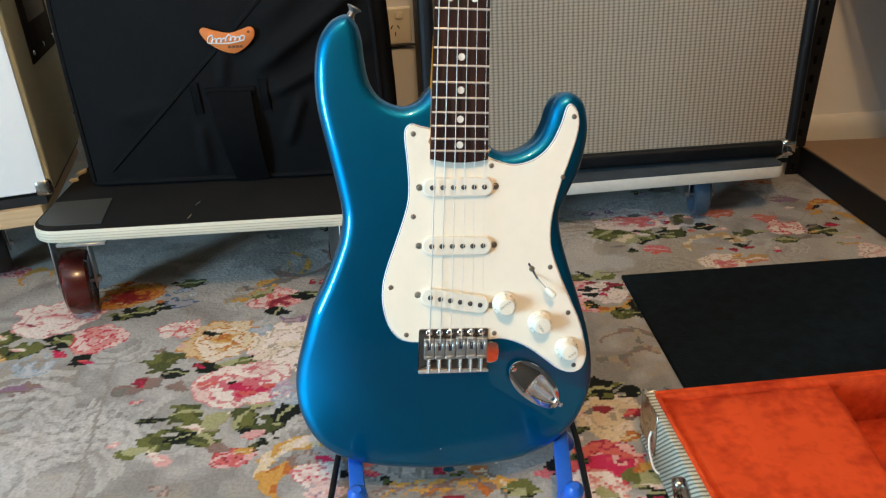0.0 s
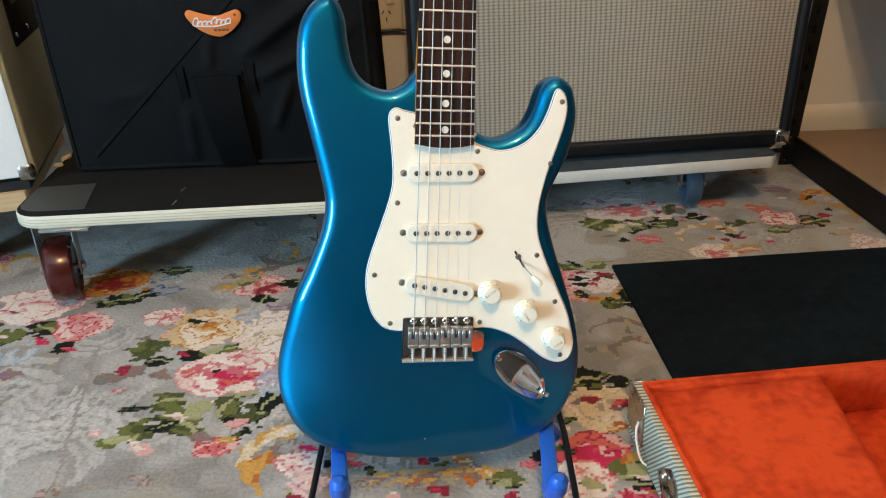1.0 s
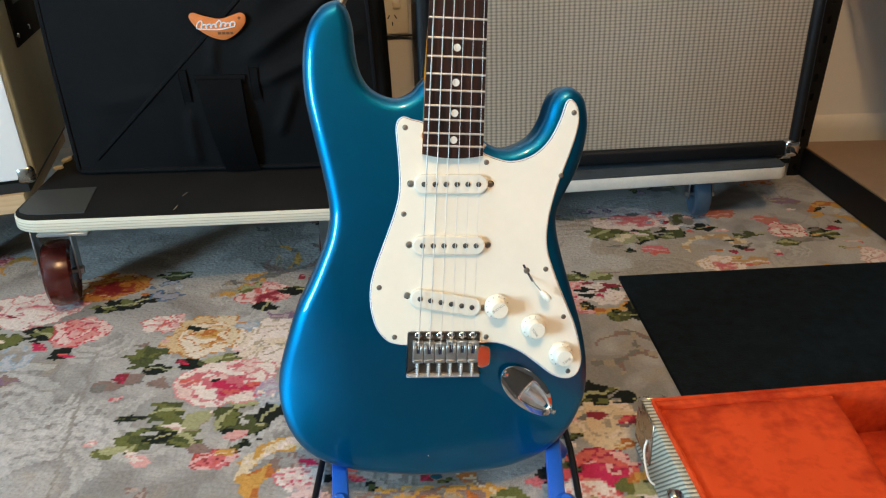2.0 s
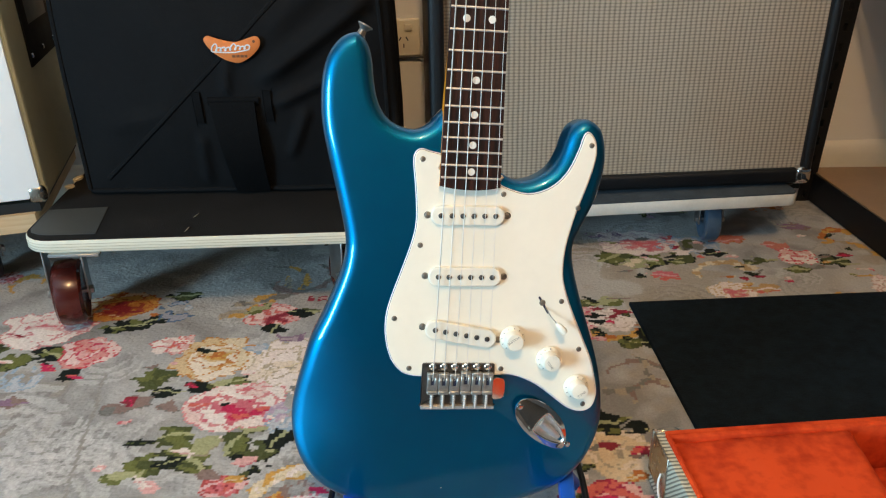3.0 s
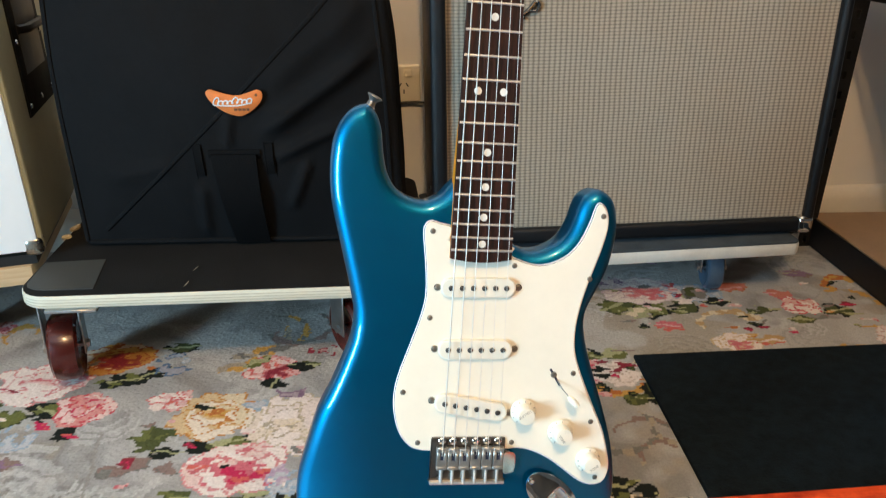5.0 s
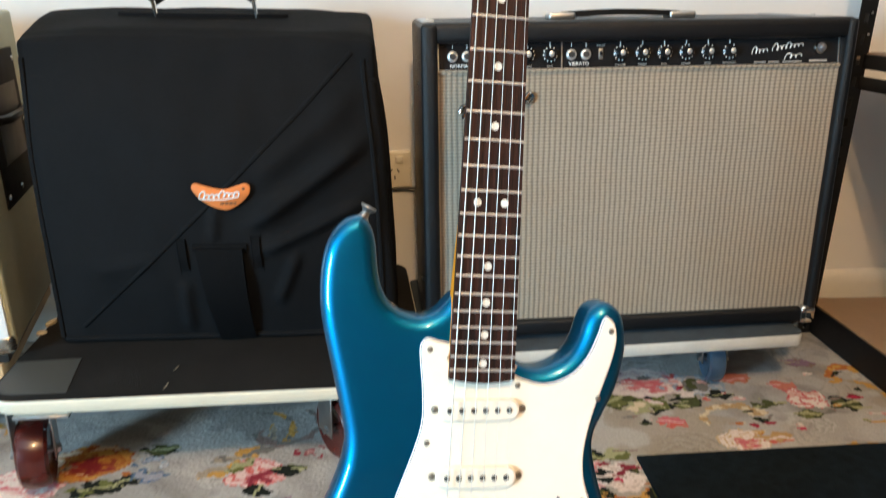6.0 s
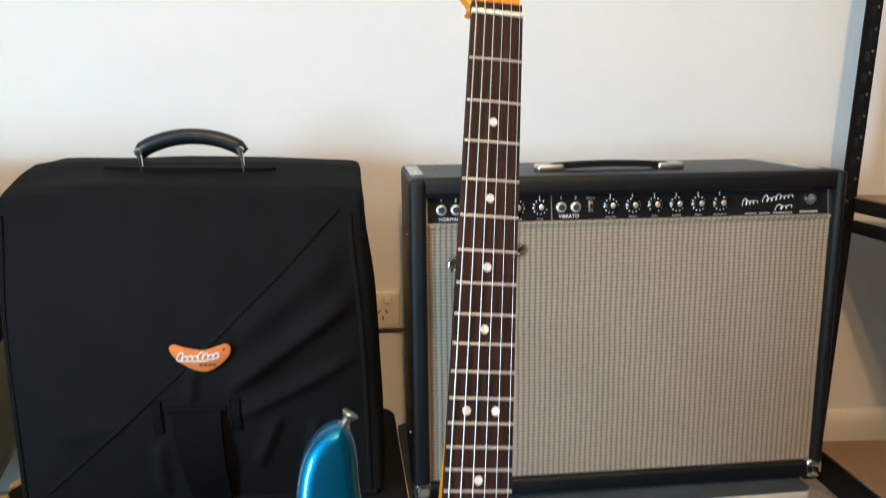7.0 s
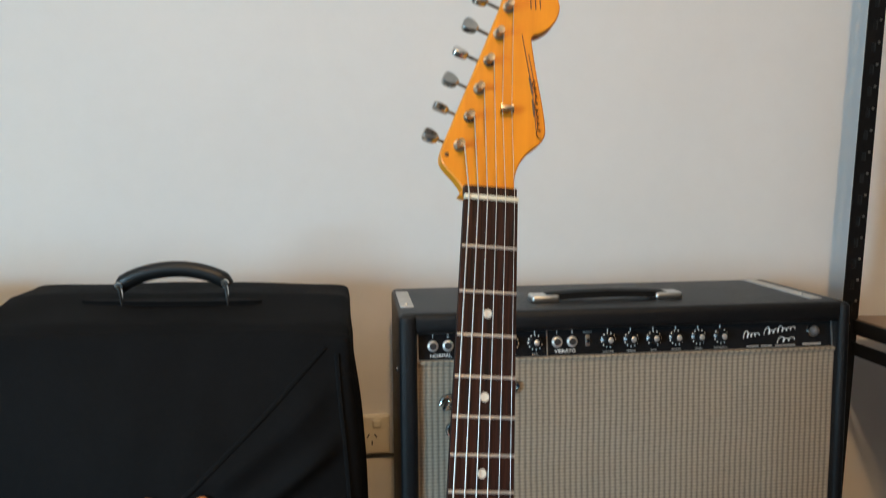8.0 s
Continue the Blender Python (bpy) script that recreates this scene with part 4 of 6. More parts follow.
def stadium(cx, cy, length, width, turn, steps=10):
    out = []
    c, s = math.cos(radians(turn)), math.sin(radians(turn))
    r = width / 2
    for end, first in ((1, -90), (-1, 90)):
        for k in range(steps + 1):
            a = radians(first + 180 * k / steps)
            x, y = end * (length / 2 - r) + r * math.cos(a), r * math.sin(a)
            out.append(Vector((cx + x * c - y * s, cy + x * s + y * c)))
    return out


def pickup(cx, cy, turn, height):
    p = gpart("pickup", slab(stadium(cx, cy, 0.0700, 0.0185, turn), [(0, -0.0085), (0, height - 0.0012), (-0.0006, height - 0.0003), (-0.0016, height)]), COVER_PLASTIC, label="cream single coil pickup cover", angle=12)
    c, s = math.cos(radians(turn)), math.sin(radians(turn))
    for k in range(6):
        d = (k - 2.5) * 0.0103
        gpart("pole_piece", lathed([(0.0025, 0), (0.0025, 0.0009), (0.0021, 0.0012)], Matrix.Translation((cx + d * c, cy + d * s, height - 0.0002)), 14), POLE, p)
    for d in (-0.0378, 0.0378):
        gpart("screw", screw_shape(0.0027, Matrix.Translation((cx + d * c, cy + d * s, -0.0076))), SCREW, p)
        gpart("spring_collar", lathed([(0.0034, -0.0081), (0.0034, -0.0076), (0.0028, -0.0075)], Matrix.Translation((cx + d * c, cy + d * s, 0)), 14), NICKEL, p)


pickup(0.000, -0.4910, 1.0, -0.0035)
pickup(0.000, -0.5495, 0.5, -0.0030)
pickup(-0.001, -0.6060, -9.5, -0.0025)


def knob(x, y, word, turn):
    k = gpart("knob", knob_shape(x, y), KNOB_PLASTIC, label="ivory plastic knob lettered " + word.lower())
    base = pose(x, y, 0, 0, 0, turn)
    word_mesh = lettering(word, 0.0034, base @ Matrix.Translation((0, -0.0030, 0.0086)), 0.0002)
    word_mesh.transform(FOOT.inverted())
    part("word", word_mesh, FADED_INK, k)
    for n in range(10):
        a = radians(turn + 140 + n * 30)
        m = pose(x + 0.0108 * math.cos(a), y + 0.0108 * math.sin(a), -0.0035, 0, 0, math.degrees(a))
        gpart("numeral_mark", slab([(m @ Vector((u, v, 0))).xy for u, v in ((-0.0007, -0.0003), (0.0007, -0.0003), (0.0007, 0.0003), (-0.0007, 0.0003))], [(0, -0.0036), (0, -0.0030)]), FADED_INK, k)


def knob_shape(x, y):
    bm = bmesh.new()
    steps = 48
    rings = []
    for r, z, flute in ((0.0125, -0.0070, 0), (0.0125, -0.0052, 0), (0.0100, -0.0032, 0), (0.0092, -0.0028, 1), (0.0086, 0.0070, 1), (0.0079, 0.0084, 0), (0.0060, 0.0086, 0)):
        rings.append([bm.verts.new((x + (r + flute * 0.0002 * math.cos(k * math.pi)) * math.cos(2 * math.pi * k / steps), y + (r + flute * 0.0002 * math.cos(k * math.pi)) * math.sin(2 * math.pi * k / steps), z)) for k in range(steps)])
    for a, b in zip(rings, rings[1:]):
        for k in range(steps):
            bm.faces.new((a[k], a[(k + 1) % steps], b[(k + 1) % steps], b[k]))
    bm.faces.new(rings[-1])
    bm.faces.new(list(reversed(rings[0])))
    return bm


knob(0.0500, -0.6105, "VOLUME", 216)
knob(0.0880, -0.6310, "TONE", -52)
knob(0.1180, -0.6600, "TONE", 38)

switch = gpart("selector_switch", tubed([(0.081, -0.578, -0.009), (0.0855, -0.5865, -0.001), (0.092, -0.5935, 0.004)], 0.0006, 6), NICKEL, label="lever switch with a white tip")
gpart("switch_tip", tubed([(0.0905, -0.5920, 0.003), (0.0930, -0.5945, 0.0045), (0.0975, -0.5990, 0.007), (0.0992, -0.6005, 0.008)], [0.0018, 0.0034, 0.0038, 0.0018], 10, 0.85), KNOB_PLASTIC, switch)
gpart("switch_slot", slab(stadium(0.0795, -0.577, 0.020, 0.0022, -58), [(0, -0.0080), (0, -0.00765)]), DARK_PLY, switch)
gpart("screw", screw_shape(0.0031, Matrix.Translation((0.0780, -0.5745, -0.0079))), SCREW, switch)

def turned(shape, x, y, degrees, lift=0.0008):
    """Tips a small fitting about the long axis of the guitar."""
    shape.transform(Matrix.Translation((x, y, lift - 0.0096)) @ pose(0, 0, 0, 0, degrees, 0) @ Matrix.Translation((-x, -y, 0.0096)))
    return shape


# tremolo bridge
bridge = gpart("bridge", slab(spline(mm([(-33, -636), (-36.2, -637.5), (-37, -641), (-37, -676), (-36, -679), (-1, -679), (34, -679), (34.5, -676), (34.5, -641), (33.7, -637.5), (30.5, -636), (-1, -636)]), 3), [(0, -0.0095), (0, -0.0066), (-0.0006, -0.0060)]), BRIDGE_PLATE, label="aged nickel tremolo bridge with six bent saddles", angle=12)
gpart("arm_block", turned(slab(spline(mm([(33, -652), (42, -651), (45, -655), (45, -668), (42, -672), (33, -671)]), 3), [(0, -0.0095), (0, -0.0063), (-0.0006, -0.006)]), 0.039, -0.661, 5), CHROME, bridge, angle=12)
gpart("arm_hole", lathed([(0.003, -0.0062), (0.003, -0.0056)], Matrix.Translation((0.0365, -0.662, 0)), 14), DARK_PLY, bridge)
gpart("rear_lip", boxes((-0.0375, 0.0350, -0.6815, -0.6785, -0.0100, -0.0015), bevel=0.0008), SPRING, bridge)


def saddle(x, front):
    """A bent steel saddle: flat bed, raised front with a slot, folded cheeks."""
    w = 0.0052
    s = gpart("saddle", boxes((x - w, x + w, -0.6640, front, -0.0050, -0.0008), (x - w, x + w, front - 0.0030, front, -0.0050, 0.0014), (x - w, x - 0.0016, front - 0.0130, front - 0.0028, -0.0040, 0.0006), (x + 0.0016, x + w, front - 0.0130, front - 0.0028, -0.0040, 0.0006),
                              (x - w, x + w, -0.6660, -0.6625, -0.0050, 0.0004), bevel=0.0007, segments=1), SADDLE, bridge)
    gpart("string_slot", boxes((x - 0.0014, x + 0.0014, front - 0.0125, front - 0.0050, -0.0010, -0.0005)), DARK_PLY, s)
    for dx in (-0.0031, 0.0031):
        gpart("height_screw", lathed([(0.0009, -0.006), (0.0009, 0.0016), (0.0005, 0.0018)], Matrix.Translation((x + dx, front - 0.0060, 0)), 8), STEEL, s)
    gpart("intonation_screw", lathed([(0.0019 if k % 2 else 0.0013, 0.00115 * k) for k in range(15)], Matrix.Translation((x, -0.6650, -0.0026)) @ pose(0, 0, 0, 90, 0, 0), 8), SPRING, s)
    gpart("mount_screw", lathed([(0.0036, -0.0062), (0.0036, -0.0045), (0.0026, -0.0036), (0.001, -0.0033)], Matrix.Translation((x, -0.6392, 0)), 14), CHROME, s)


STRING_X = [0.0003 + (k - 2.5) * 0.0108 for k in range(6)]
for k, x in enumerate(STRING_X):
    saddle(x, -0.6437 - 0.0008 * (k % 3) + 0.0003 * k)


# jack plate
def tear(scale_x, scale_y, turn, cx, cy, steps=36):
    out = []
    for k in range(steps):
        a = 2 * math.pi * k / steps
        x = math.cos(a) * scale_x
        y = math.sin(a) * scale_y * (1 - 0.12 * math.cos(a))
        c, s = math.cos(radians(turn)), math.sin(radians(turn))
        out.append(Vector((cx + x * c - y * s, cy + x * s + y * c)))
    return out


def cup_line(grow):
    """The open mouth: straight across one end, pointed and rounded at the other; it runs like tear()."""
    pts = [(0.0245 + grow, 0.0), (0.021, 0.0042 + grow * 0.8), (0.011, 0.0085 + grow), (-0.002, 0.0112 + grow), (-0.0125 - grow, 0.0098 + grow), (-0.0125 - grow, -0.0098 - grow), (-0.002, -0.0112 - grow), (0.011, -0.0085 - grow), (0.021, -0.0042 - grow * 0.8)]
    c, s = math.cos(radians(-41)), math.sin(radians(-41))
    return [Vector((0.0925 + x * c - y * s, -0.7045 + x * s + y * c)) for x, y in spline(pts, 4)]


def loft(loops, cap=True):
    bm = bmesh.new()
    rings = [[bm.verts.new((p.x, p.y, z)) for p in line] for line, z in loops]
    for a, b in zip(rings, rings[1:]):
        for k in range(len(a)):
            bm.faces.new((a[k], a[(k + 1) % len(a)], b[(k + 1) % len(b)], b[k]))
    if cap:
        bm.faces.new(rings[-1])
    return bm


PLATE_LINE = tear(0.0385, 0.0175, -41, 0.0885, -0.7010)
jack = gpart("jack_plate", turned(loft([(PLATE_LINE, -0.0106), (PLATE_LINE, -0.0096), (offset(PLATE_LINE, -0.0012), -0.0088), (cup_line(0.0030), -0.0083), (cup_line(0.0012), -0.0072), (cup_line(0.0), -0.0070), (cup_line(-0.0010), -0.0076)], cap=False), 0.0885, -0.7010, 8.5, 0.0016), CHROME, label="polished chrome jack plate")
gpart("bowl", turned(loft([(cup_line(-0.0010), -0.0076), (cup_line(-0.0022), -0.0086), (cup_line(-0.0044), -0.0100)]), 0.0885, -0.7010, 8.5, 0.0016), CUP_STEEL, jack)
c41, s41 = math.cos(radians(-41)), math.sin(radians(-41))
gpart("jack_barrel", turned(tubed([(0.0925 + x * c41, -0.7045 + x * s41, z) for x, z in ((-0.0100, -0.0098), (0.010, -0.0100), (0.0175, -0.0106))], [0.0046, 0.0044, 0.0030], 14, 0.8), 0.0885, -0.7010, 8.5, 0.0016), CUP_STEEL, jack)
for x, y in ((0.0612, -0.6795), (0.1155, -0.7236)):
    gpart("screw", turned(screw_shape(0.0030, Matrix.Translation((x, y, -0.0076))), 0.0885, -0.7010, 8.5, 0.0016), CHROME, jack)

# neck, fingerboard, frets, dots
HALF = lambda y: 0.0210 + (0.0282 - 0.0210) * min(1.0, -y / 0.464)


def neck_shape():
    bm = bmesh.new()
    rings = []
    for y in [0.010] + [-0.464 * k / 30 for k in range(31)]:
        w = HALF(y) - (0.0022 if y > 0.005 else 0.0018 * (1 - max(0.0, min(1.0, (-y - 0.30) / 0.10))))
        deep = 0.0150 + 0.0025 * min(1.0, -y / 0.3) + 0.012 * max(0.0, min(1.0, (-y - 0.33) / 0.06))
        ring = []
        for k in range(15):
            a = math.pi * k / 14
            square = 0.62 - 0.32 * max(0.0, min(1.0, (-y - 0.28) / 0.08))
            ring.append(bm.verts.new((w * math.copysign(abs(math.cos(a)) ** square, math.cos(a)), y, -0.0052 - deep * math.sin(a) ** square)))
        rings.append(ring)
    for a, b in zip(rings, rings[1:]):
        for k in range(14):
            bm.faces.new((a[k], a[k + 1], b[k + 1], b[k]))
        bm.faces.new((a[14], a[0], b[0], b[14]))
    bm.faces.new(rings[0])
    bm.faces.new(rings[-1])
    return bm


neck = gpart("neck", neck_shape(), MAPLE, label="amber tinted maple neck")


def board_shape():
    """Rosewood board with a slight camber and a rounded end."""
    bm = bmesh.new()
    rings = []
    for y in [0.0 - 0.460 * k / 40 for k in range(41)] + [-0.4635]:
        w = HALF(y)
        top = [(w * u, y - (0.0032 * (1 - u * u) if y < -0.463 else 0), 0.0006 * (1 - u * u) - 0.0008) for u in (-1, -0.6, -0.2, 0.2, 0.6, 1)]
        ring = [(-w, y, -0.0066)] + top + [(w, y, -0.0066)]
        rings.append([bm.verts.new(p) for p in ring])
    for a, b in zip(rings, rings[1:]):
        for k in range(8):
            bm.faces.new((a[k], a[(k + 1) % 8], b[(k + 1) % 8], b[k]))
    bm.faces.new(rings[0])
    bm.faces.new(rings[-1])
    return bm


board = gpart("fingerboard", board_shape(), ROSEWOOD, label="dark rosewood fingerboard with clay dots", angle=25)
FRET_Y = [-0.648 * (1 - 2 ** (-k / 12)) for k in range(22)]
for y in FRET_Y[1:]:
    w = HALF(y)
    gpart("fret", tubed([(-w, y, -0.0005), (-w * 0.5, y, 0.0000), (0, y, 0.0002), (w * 0.5, y, 0.0000), (w, y, -0.0005)], 0.0011, 6), FRET, board)
for n in (3, 5, 7, 9, 12, 15, 17, 19, 21):
    y = (FRET_Y[n] + FRET_Y[n - 1]) / 2
    for x in ((-0.0115, 0.0115) if n == 12 else (0.0,)):
        gpart("position_dot", lathed([(0.0034, -0.001), (0.0034, 0.0001), (0.0030, 0.0002)], Matrix.Translation((x, y, -0.0002)), 18), DOT, board)
nut = gpart("nut", boxes((-0.0212, 0.0212, 0.0000, 0.0036, -0.004, 0.0016), bevel=0.0006), BONE, label="cream bone nut")

HEAD_LINE = spline(mm([(-20.5, 3), (-21, 9), (-27, 17), (-36, 26), (-39.5, 33), (-38, 42), (-33, 57), (-10, 122), (5, 166), (10, 181), (20, 191), (33, 192), (47, 186), (54.5, 174), (54, 163), (48, 152), (39, 145), (32, 141), (33, 130),
                       (37, 108), (42, 85), (45, 66), (44.5, 58), (40, 51), (31, 43), (24, 33), (21, 22), (20.7, 10), (20.5, 3)]), 3)
headstock = gpart("headstock", slab(HEAD_LINE, [(-0.0025, -0.0250), (-0.0006, -0.0242), (0.0, -0.0225), (0.0, -0.0125), (-0.0004, -0.0112), (-0.0014, -0.0105)]), MAPLE, label="amber maple headstock with six tuners in line", angle=18)
gpart("shelf_edge", boxes((-0.0208, 0.0208, 0.0036, 0.0115, -0.012, -0.0025), bevel=0.001), ROSEWOOD, board)
POSTS = [(-0.0250, 0.0440), (-0.0180, 0.0680), (-0.0110, 0.0920), (-0.0038, 0.1160), (0.0035, 0.1400), (0.0108, 0.1640)]
for k, (x, y) in enumerate(POSTS):
    tuner = gpart("tuner", lathed([(0.0048, -0.0108), (0.0048, -0.0094), (0.0032, -0.0088), (0.0030, -0.0040), (0.0023, -0.0030), (0.0032, -0.0012), (0.0030, -0.0002), (0.0012, -0.0003)], Matrix.Translation((x, y, 0)), 18), NICKEL, headstock)
    out = Vector((-0.94, 0.34, 0))
    centre = Vector((x, y, -0.0185))
    start = centre + out * 0.013
    gpart("shaft", tubed([start - out * 0.012, start + out * 0.006], 0.0014, 8), NICKEL, tuner)
    turn = (35, 80, 20, 50, 15, 30)[k]
    m = Matrix.Translation(start + out * 0.0102) @ pose(0, 0, 0, 0, 0, math.degrees(math.atan2(out.y, out.x))) @ pose(0, 0, 0, turn, 0, 0)
    button = bmesh.new()
    shape = spline([(-0.0085, 0.0030), (-0.004, 0.0072), (0.003, 0.0088), (0.0085, 0.0070), (0.0098, 0.0), (0.0085, -0.0070), (0.003, -0.0088), (-0.004, -0.0072), (-0.0085, -0.0030)], 3)
    slab([p * 0.71 for p in shape], [(-0.0010, -0.0030), (0, -0.0020), (0, 0.0020), (-0.0010, 0.0030)], button)
    button.transform(m)
    gpart("tuner_button", button, TUNER, tuner)
gpart("string_tree", boxes((0.0062, 0.0170, 0.0745, 0.0785, -0.0060, -0.0040), (0.0102, 0.0130, 0.0748, 0.0782, -0.0110, -0.0040), (0.0062, 0.0078, 0.0730, 0.0800, -0.0085, -0.0045), (0.0154, 0.0170, 0.0730, 0.0800, -0.0085, -0.0045), bevel=0.0005), NICKEL, headstock)
# decal: plain strokes in place of the lettering
gpart("decal_stroke", tubed([(x, y, -0.0104) for x, y in scribble((0.0400, 0.056), (0.0345, 0.103), 0.0032, 8)], 0.0011, 6, 0.3), DECAL, headstock, "brown and gold decal stroke")
for (x0, y0), (x1, y1), w in (((37, 62), (32, 102), 0.4), ((33, 92), (30, 106), 1.3), ((35, 74), (33, 88), 1.2), ((31, 104), (23, 142), 0.5), ((35, 98), (29, 126), 0.4), ((30, 165), (29, 178), 0.6), ((34, 165), (33, 178), 0.6), ((38, 166), (37, 177), 0.6)):
    gpart("decal_stroke", tubed([(x0 / 1000, y0 / 1000, -0.0104), (x1 / 1000, y1 / 1000, -0.0104)], w / 1000, 6, 0.3), DECAL, headstock)
gpart("dent", lathed([(0.0020, -0.0106), (0.0016, -0.0103)], Matrix.Translation((-0.0345, 0.036, 0)), 10), DECAL, headstock)

# strings
GAUGE = [0.00060, 0.00050, 0.00042, 0.00032, 0.00026, 0.00022]
for k, x in enumerate(STRING_X):
    nx = (k - 2.5) * 0.0071
    px, py = POSTS[k]
    pts = [(x, -0.6470, 0.0018), (nx, 0.0018, 0.0018)]
    if k > 3:
        pts.append(((0.0075 if k == 4 else 0.0150), 0.0765, -0.0050))
    pts.append((px + 0.003, py, -0.0045))
    gpart("guitar_string", tubed(pts, GAUGE[k], 6), STEEL)
    gpart("string_tail", tubed([(x, -0.6470, 0.0018), (x, -0.6500, 0.0006), (x, -0.6555, -0.0035)], GAUGE[k], 6), STEEL)
for (x, y, dx, dy) in ((-0.104, -0.331, 0.50, 1.0),):
    m = GUITAR.to_3x3()
    button_m = Matrix.Translation((x, y - 0.001, -0.030)) @ Vector((dx, dy, 0.1)).to_track_quat("Z", "Y").to_matrix().to_4x4()
    gpart("strap_button", lathed([(0.0055, 0.0), (0.0040, 0.0012), (0.0034, 0.0056), (0.0058, 0.0084), (0.0074, 0.0098), (0.0068, 0.0108), (0.002, 0.0113)], button_m, 18), ZINC)
gpart("end_button", lathed([(0.0055, 0.0), (0.0035, 0.0015), (0.0035, 0.0060), (0.0075, 0.0100), (0.0060, 0.0118)], Matrix.Translation((0.0, -0.7935, -0.032)) @ pose(0, 0, 0, 90, 0, 0), 18), CHROME)
gpart("paint_chip", lathed([(0.0008, -0.0107), (0.0005, -0.0103)], Matrix.Translation((-0.012, -0.769, 0)), 8), GUARD_EDGE, body)
gpart("edge_chip", lathed([(0.0022, 0), (0.0012, 0.0005)], Matrix.Translation((0.1318, -0.428, -0.024)) @ pose(0, 0, 0, 0, 90, 0), 8), GUARD_EDGE, body)


# ---- guitar stand ----
stand = thing("guitar_stand", "blue plastic guitar stand with black tube base on the carpet", "guitar stand", pose(0.02, 0.62, 0))


def local(parent, shape):
    """World metres into the parent's own."""
    shape.transform(parent.matrix_world.inverted())
    return shape


bpy.context.view_layer.update()
for side, x_back, x_front, z in ((-1, -0.099, -0.082, 0.0520), (1, 0.133, 0.127, 0.0480)):
    arm = bmesh.new()
    box(arm, -0.0078, 0.0078, 0.0, 0.125, -0.0090, 0.0090, bevel=0.003)
    arm.transform(Matrix.Translation((x_front, 0.560, z)) @ pose(0, 0, 0, 0, 0, -math.degrees(math.atan2(x_back - x_front, 0.11))))
    arm_ob = part("cradle_arm", local(stand, arm), STAND_BLUE, stand, "bright blue plastic cradle arm")
    part("prong", local(stand, tubed([(x_front, 0.575, z - 0.004), (x_front + 0.001, 0.560, z + 0.004), (x_front + 0.003, 0.548, z + 0.020), (x_front + 0.004, 0.544, z + 0.034), (x_front + 0.004, 0.543, z + 0.039)], [0.0088, 0.0096, 0.0098, 0.0092, 0.0045], 14)), STAND_BLUE, arm_ob)
    part("post", local(stand, tubed([(x_back - 0.001, 0.665, z), (x_back + side * 0.012, 0.690, 0.012)], 0.009, 10)), STAND_BLUE, stand)
    part("base_tube", local(stand, tubed([(x_back + side * 0.024, 0.545, 0.0065), (x_back + side * 0.026, 0.70, 0.0065), (x_back + side * 0.018, 0.84, 0.0065)], 0.0036, 10)), BLACK_METAL, stand)
part("rear_tube", local(stand, tubed([(-0.117, 0.838, 0.0065), (0.151, 0.838, 0.0065)], 0.0062, 10)), BLACK_METAL, stand)
part("upright", local(stand, tubed([(0.017, 0.838, 0.0065), (0.030, 0.790, 0.17)], 0.0062, 10)), BLACK_METAL, stand)

# ---- combo amplifier on its low dolly ----
DECK_Z = 0.113
amp = thing("guitar_amplifier", "black combo guitar amplifier with silver speaker cloth and black control panel", "amplifier", pose(-0.0040, 1.288, DECK_Z + 0.0035, 0, 0.3, 5.0))
W, FOOT_Z, TOP, DEEP = 0.640, 0.010, 0.5240, 0.240   # grille width, underside, top, depth behind the cloth
B = 0.025


part("side_board", boxes((-B, 0.0, -0.014, DEEP, FOOT_Z, TOP - 0.001), bevel=0.009, segments=3), TOLEX, amp, "black pebbled vinyl side board")
part("side_board", boxes((W, W + 0.0170, -0.014, DEEP, FOOT_Z, TOP - 0.001), bevel=0.009, segments=3), TOLEX, amp, "black pebbled vinyl side board")
part("top_board", boxes((-B + 0.0005, W + 0.0165, -0.010, DEEP, TOP - 0.031, TOP), bevel=0.010, segments=3), TOLEX, amp)
part("bottom_board", boxes((-B + 0.0005, W + 0.0165, -0.012, DEEP, FOOT_Z + 0.0005, FOOT_Z + 0.028), bevel=0.007, segments=3), TOLEX, amp)
part("back_panel", boxes((-0.002, W + 0.002, DEEP - 0.02, DEEP - 0.006, FOOT_Z + 0.02, TOP - 0.02)), TOLEX, amp)


def grille_shape():
    """Cloth on a baffle, pulled slightly uneven."""
    bm = bmesh.new()
    nx, nz = 60, 40
    z0, z1 = FOOT_Z + 0.026, 0.4495
    vs = [[bm.verts.new((W * i / nx, -0.0012 * math.sin(math.pi * i / nx) - 0.0010 * noise.noise(Vector((i * 0.12, j * 0.12, 3))), z0 + (z1 - z0) * j / nz)) for i in range(nx + 1)] for j in range(nz + 1)]
    for j in range(nz):
        for i in range(nx):
            bm.faces.new((vs[j][i], vs[j][i + 1], vs[j + 1][i + 1], vs[j + 1][i]))
    box(bm, 0.0, W, 0.003, 0.018, z0, z1)
    return bm


grille = part("speaker_grille", grille_shape(), GRILLE, amp, "silver woven speaker cloth")
part("cloth_edge", boxes((0.0, W, -0.004, 0.003, 0.4485, 0.4535), bevel=0.001), GRILLE, grille)
TILT_P = pose(0, 0.002, 0.4535, -8, 0, 0)


def tilted(shape):
    shape.transform(TILT_P)
    return shape


